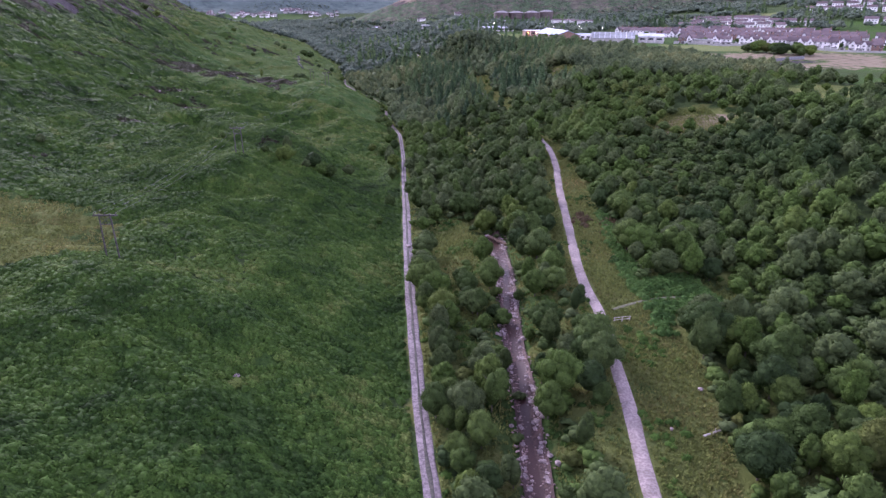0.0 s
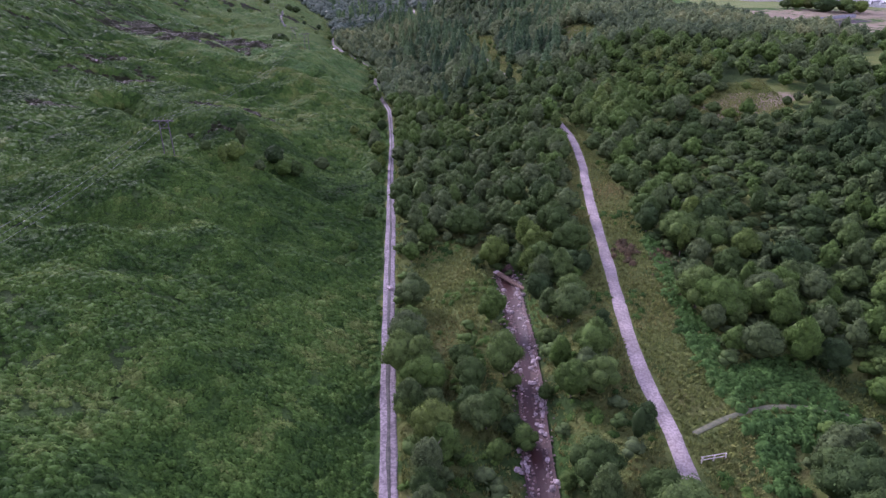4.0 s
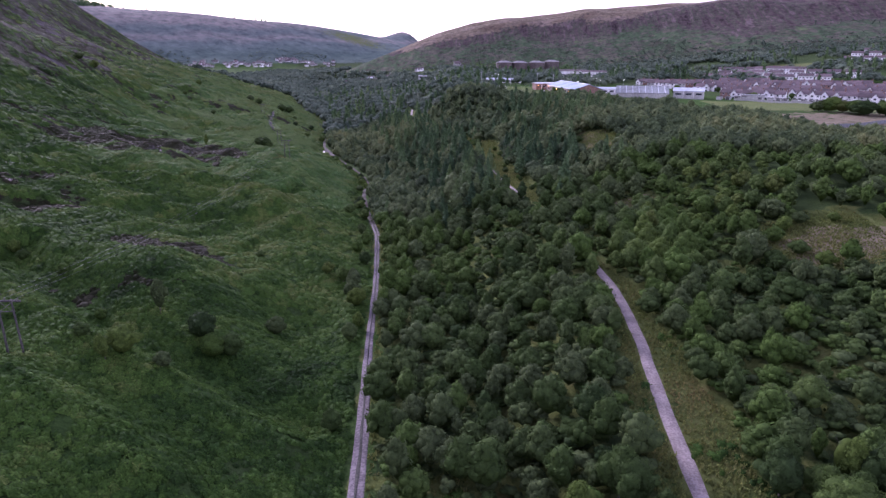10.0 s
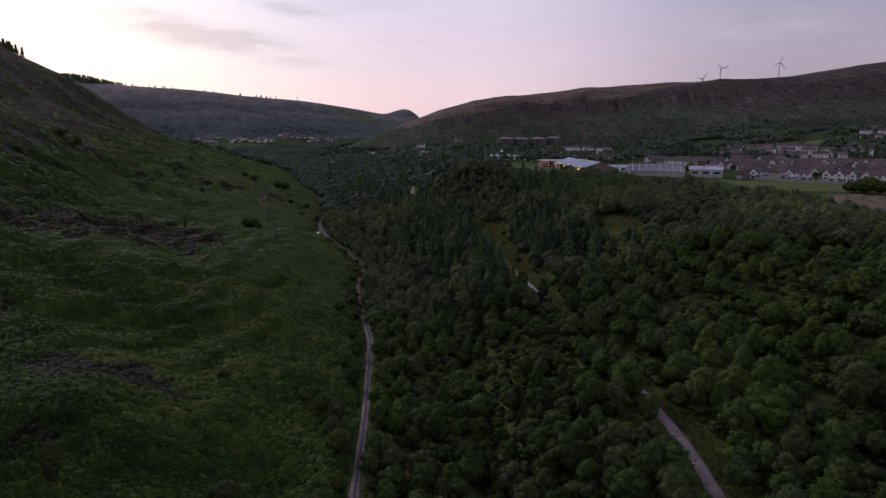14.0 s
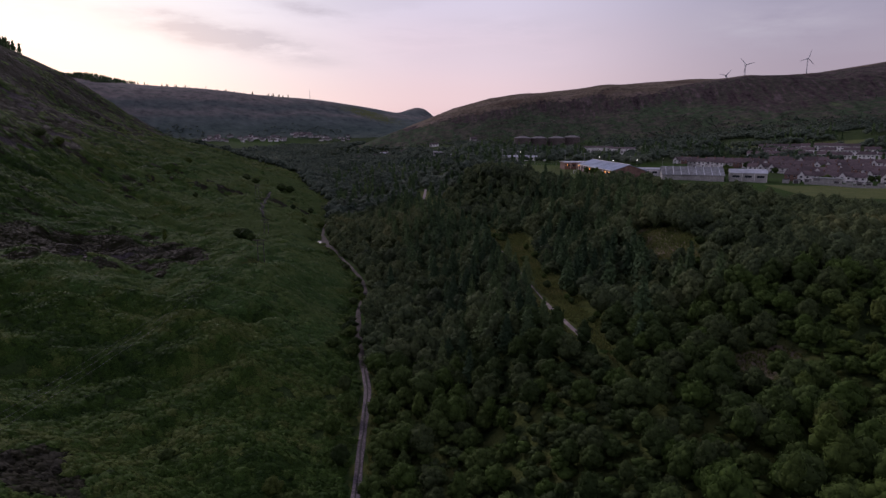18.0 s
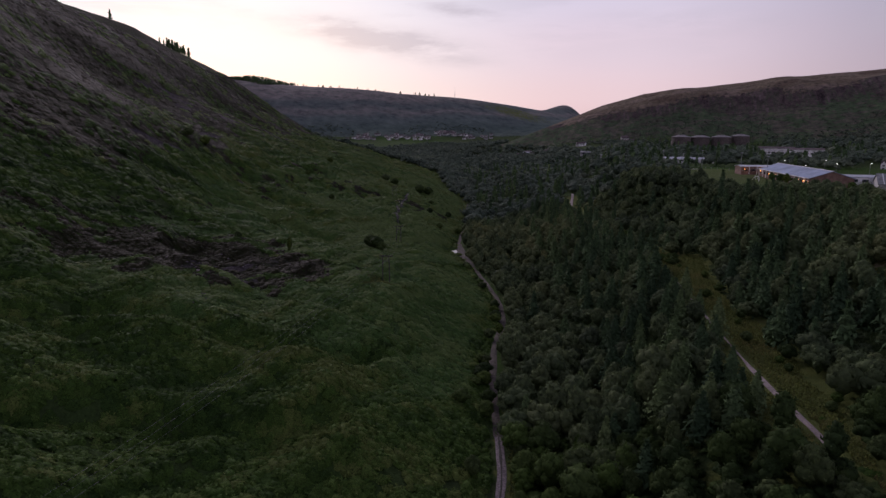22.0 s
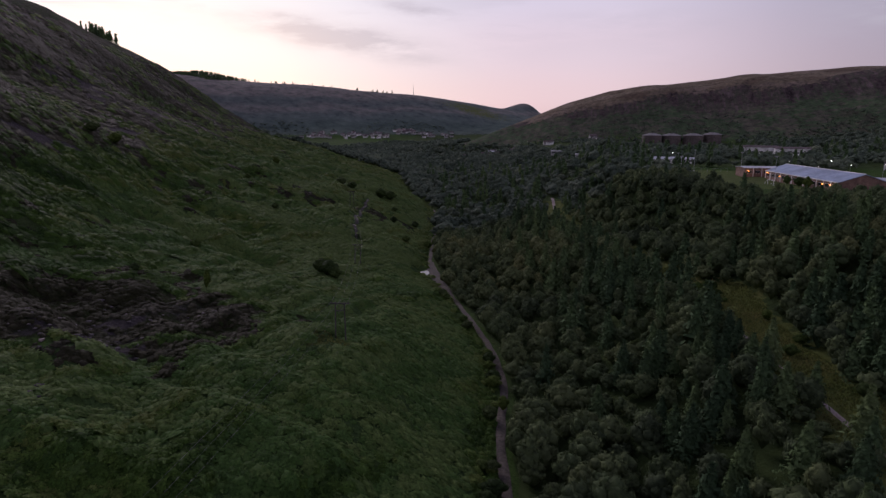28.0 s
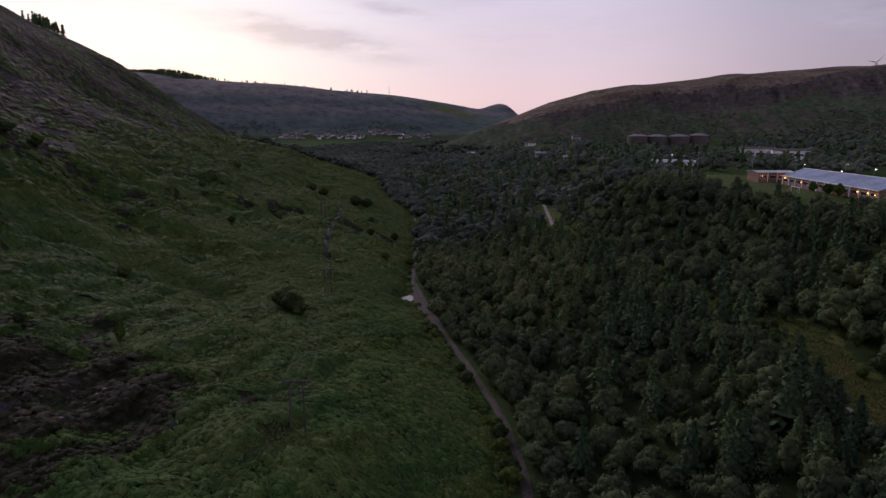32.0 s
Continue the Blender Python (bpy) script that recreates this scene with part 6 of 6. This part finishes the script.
def wall_lamp(x, y, z):
    root = tagged(new("wall_lamp"), "orange sodium lamp lit beside the school entrance", "lamp", "school lamps")
    part("bracket", box_bm(.2, .5, .12, (0, .2, 0)), METAL_GREY, root)
    part("bulb", box_bm(.6, .4, .4, (0, -.3, -.1), .08), SODIUM, root, "glowing orange lamp")
    root.matrix_basis = pose(x, y, float(height(x, y)) + z)
    d = new("lamp_light", bpy.data.lights.new("lamp_light", "POINT"))
    d.data.energy, d.data.color, d.data.shadow_soft_size = 45, (1.0, .5, .16), .4
    d.matrix_world = pose(x, y - 1.2, float(height(x, y)) + z)
    d.parent = None


for x, y, z in [(95.2, 665, 3.4), (96.6, 648, 3.2), (97.4, 638, 3.2), (100.3, 600, 3.0), (100.9, 593, 3.2), (101.3, 588, 3.0), (88, 676.6, 3.4), (99, 676.2, 3.4)]:
    wall_lamp(x, y, z)


# ---------------------------------------------------------------- playing field: goals, flood-light masts, fence
WHITE_STEEL = plain("white_steel", (.72, .72, .72), (.8, .8, .8), 5, .4, .002)


def goal(x, y, turn):
    root = tagged(new("goal"), "white football goal frame on the grass pitch", "goal", "football goals")
    for s in (-1, 1):
        part("upright", rod_bm((s * 3.66, 0, 0), (s * 3.66, 0, 2.5), .12, .12, 8), WHITE_STEEL, root)
        part("stay", rod_bm((s * 3.66, 0, 2.44), (s * 3.66, 1.8, 0), .06, .06, 6), WHITE_STEEL, root)
    part("crossbar", rod_bm((-3.72, 0, 2.5), (3.72, 0, 2.5), .12, .12, 8), WHITE_STEEL, root)
    root.matrix_basis = pose(x, y, float(height(x, y)) + .02, 0, 0, turn)


goal(57, 695, -8)
goal(84, 622, 95)


def mast(x, y, h):
    root = tagged(new("floodlight_mast"), "tall thin steel floodlight mast beside the pitch", "floodlight", "floodlight masts")
    part("pole", rod_bm((0, 0, -.3), (0, 0, h), .17, .09, 8), METAL_GREY, root)
    part("head", box_bm(1.6, .4, .5, (0, 0, h), .05), METAL_GREY, root)
    root.matrix_basis = pose(x, y, float(height(x, y)))


for x, y in [(44, 650), (50, 694), (90, 700), (70, 742), (98, 660), (40, 735)]:
    mast(x, y, 13)
fence = tagged(new("pitch_fence"), "green mesh fence behind the goal", "fence")
for k in range(12):
    part("post", rod_bm((k * 4, 0, 0), (k * 4, 0, 3), .06, .06, 6), METAL_GREY, fence)
    if k < 11:
        part("rail", rod_bm((k * 4, 0, 2.9), (k * 4 + 4, 0, 2.9), .04, .04, 5), METAL_GREY, fence)
fence.matrix_basis = pose(40, 712, float(height(60, 712)), 0, 0, -6)
long_fence = tagged(new("boundary_fence"), "grey steel palisade fence along the waste ground", "fence")
PALISADE = plain("dull_palisade", (.13, .14, .16), (.20, .21, .235), 4, .6, .003)
for k in range(26):
    c = Vector((168, 396)) + Vector((.907, .42)) * k * 3.2
    part("panel", box_bm(3.1, .08, 2.0, (0, 0, 0)), PALISADE, long_fence, at=pose(c.x, c.y, float(height(c.x, c.y)) - .1, 0, 0, 24.8))
for k in range(16):           # a thick hedge of trees at the field's end
    t = k / 15
    shrub(225 + 32 * t + trnd.uniform(-5, 5), 484 - 30 * t + trnd.uniform(-5, 5), trnd.uniform(5, 9.5), trnd.uniform(1.1, 1.4), trnd.choice((0, 1, 3)))
for x, y, h, g, k in [(220, 556, 4, 1.3, 3), (226, 560, 4.6, 1.3, 3), (96, 606, 6, 1, 0), (95, 614, 5.4, 1, 1), (93, 625, 5, 1, 0), (118, 574, 5, 1, 1)]:
    shrub(x, y, h, g, k)

# ---------------------------------------------------------------- storage tanks, turbines, far village, skyline trees
TANK = plain("dark_rusted_steel", (.07, .055, .052), (.12, .095, .09), .5, .7, .02)
TANK_TOP = plain("grey_tank_roof", (.17, .16, .165), (.24, .225, .23), .5, .7, .02)
for x, y, r in [(110, 1240, 14), (138, 1246, 14), (168, 1244, 14), (196, 1250, 13)]:
    root = tagged(new("storage_tank"), "large dark round storage tank with shallow conical roof", "tank", "storage tanks")
    part("shell", rod_bm((0, 0, -6), (0, 0, 9), r, r, 40), TANK, root)
    part("roof", rod_bm((0, 0, 9), (0, 0, 12), r + .3, r * .3, 40), TANK_TOP, root)
    part("rim", rod_bm((0, 0, 8.6), (0, 0, 9.0), r + .4, r + .4, 40), TANK_TOP, root)
    root.matrix_basis = pose(x, y, float(height(x, y)) + 5)

BLADE = plain("turbine_white", (.62, .62, .64), (.70, .70, .72), 1, .5, .002)


def turbine(x, y, tall, span, spin, sink):
    root = tagged(new("wind_turbine"), "white three-bladed wind turbine on the ridge", "wind turbine", "wind turbines")
    part("tower", rod_bm((0, 0, -6), (0, 0, tall), 1.4, .8, 16), BLADE, root)
    part("nacelle", box_bm(3, 7, 3, (0, 1, tall - 1), .4), BLADE, root)
    hub = part("hub", rod_bm((0, -4.2, tall + .5), (0, -2.4, tall + .5), .5, 1.5, 12), BLADE, root)
    for k in range(3):
        a = radians(spin + 120 * k)
        bm = bmesh.new()
        tip = Vector((math.sin(a), 0, math.cos(a)))
        side = Vector((math.cos(a), 0, -math.sin(a)))
        rows = []
        for t, w in ((0, .6), (.2, 1.1), (.6, .7), (1.0, .2)):
            c = Vector((0, -3.4, tall + .5)) + tip * span * t
            rows.append([bm.verts.new(c + side * w * s + Vector((0, d, 0))) for s, d in ((-1, 0), (0, .28), (1, 0), (0, -.28))])
        for p, q in zip(rows, rows[1:]):
            for i in range(4):
                bm.faces.new((p[i], p[(i + 1) % 4], q[(i + 1) % 4], q[i]))
        bm.faces.new(rows[-1])
        bmesh.ops.recalc_face_normals(bm, faces=bm.faces)
        part("blade", bm, BLADE, hub)
    root.matrix_basis = pose(x, y, float(height(x, y)) - sink)


turbine(772, 1608, 34, 20, 15, 0)
turbine(656, 1650, 34, 20, 75, 0)
turbine(634, 1700, 30, 18, 40, 14)


def cottage(wall_mat):
    root = tagged(new("village_house"), "small white house with dark roof in a distant village", "house", "distant village houses")
    part("wall", gabled_wall(11, 8, 5, 2.4), wall_mat, root)
    part("roof", prism(11, 8, 2.4, (0, 0, 5), .3), SLATE, root)
    for x in (-3, 0, 3):
        part("window", box_bm(1.4, .1, 1.3, (x, -4.05, 3)), PANE, root)
    return root


village = [cottage(CLAD), cottage(RENDER), cottage(CLAD)]
vr = random.Random(9)
for k in range(92):                    # along the toe of the far hill
    x = vr.choice((vr.gauss(-720, 26), vr.gauss(-640, 34), vr.gauss(-560, 34), vr.gauss(-500, 22), vr.gauss(-410, 34)))
    level, y = vr.uniform(24, 38) + (10 if -530 < x < -470 else 0), 1600.0
    while float(height(x, y)) < level and y < 2300:
        y += 6
    put(vr.choice(village), x, y, vr.uniform(-40, 40), .5)
for k in range(14):
    put(vr.choice(village), vr.uniform(-190, 40), vr.gauss(1300, 16), vr.uniform(-20, 20), .5)

# conifers on the skylines
sx_, sy_ = [], []
for k in range(26):
    t = k / 25
    sx_.append(-478 + rng.normal(0, 5)), sy_.append(826 + t * 30 + rng.normal(0, 3))
for k in range(16):
    sx_.append(-560 + rng.normal(0, 30)), sy_.append(600 + rng.uniform(0, 220))
plant_stuff("skyline_pines", spots_of(np.array(sx_), np.array(sy_), 6, 11), "conifer", 3, 90, .16, NEEDLE, "small dark clump of pines on the hill's skyline", "wood")
kx = np.concatenate([rng.uniform(-1420, -1190, 600), rng.uniform(-1200, -640, 60)])
ky = np.concatenate([rng.uniform(2250, 2500, 600), rng.uniform(2480, 2640, 60)])
plant_stuff("far_plantation", spots_of(kx, ky, 5, 9, .9, 1.4), "conifer", 2, 40, .3, NEEDLE, "dark conifer plantation along the far ridge", "wood")
gx_, gy_ = scatter(-1500, -120, 1750, 2300, 13, lambda a, b: soft(rough(a, b, 120, 61) * 1.2 + .5) * soft((86 - height(a, b)) / 30) * soft((height(a, b) - 30) / 16))
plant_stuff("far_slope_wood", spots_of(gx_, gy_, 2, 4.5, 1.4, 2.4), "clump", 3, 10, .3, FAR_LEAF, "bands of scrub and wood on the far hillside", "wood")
mast_root = tagged(new("radio_mast"), "thin steel radio mast on the far ridge", "mast")
part("lattice", rod_bm((0, 0, -2), (0, 0, 34), 1.0, .4, 4), METAL_GREY, mast_root)
part("aerial", rod_bm((0, 0, 34), (0, 0, 42), .2, .1, 6), METAL_GREY, mast_root)
mast_root.matrix_basis = pose(-560, 2560, float(height(-560, 2560)))

# the patterns from which the repeats were copied are taken away
for kind_ob in TREE_KINDS + [CONIFER_KIND, pole_proto, terrace_a, terrace_b, plain_a, plain_b, plain_c, estate, garage_proto] + village:
    for o in (*kind_ob.children_recursive, kind_ob):
        bpy.data.objects.remove(o)
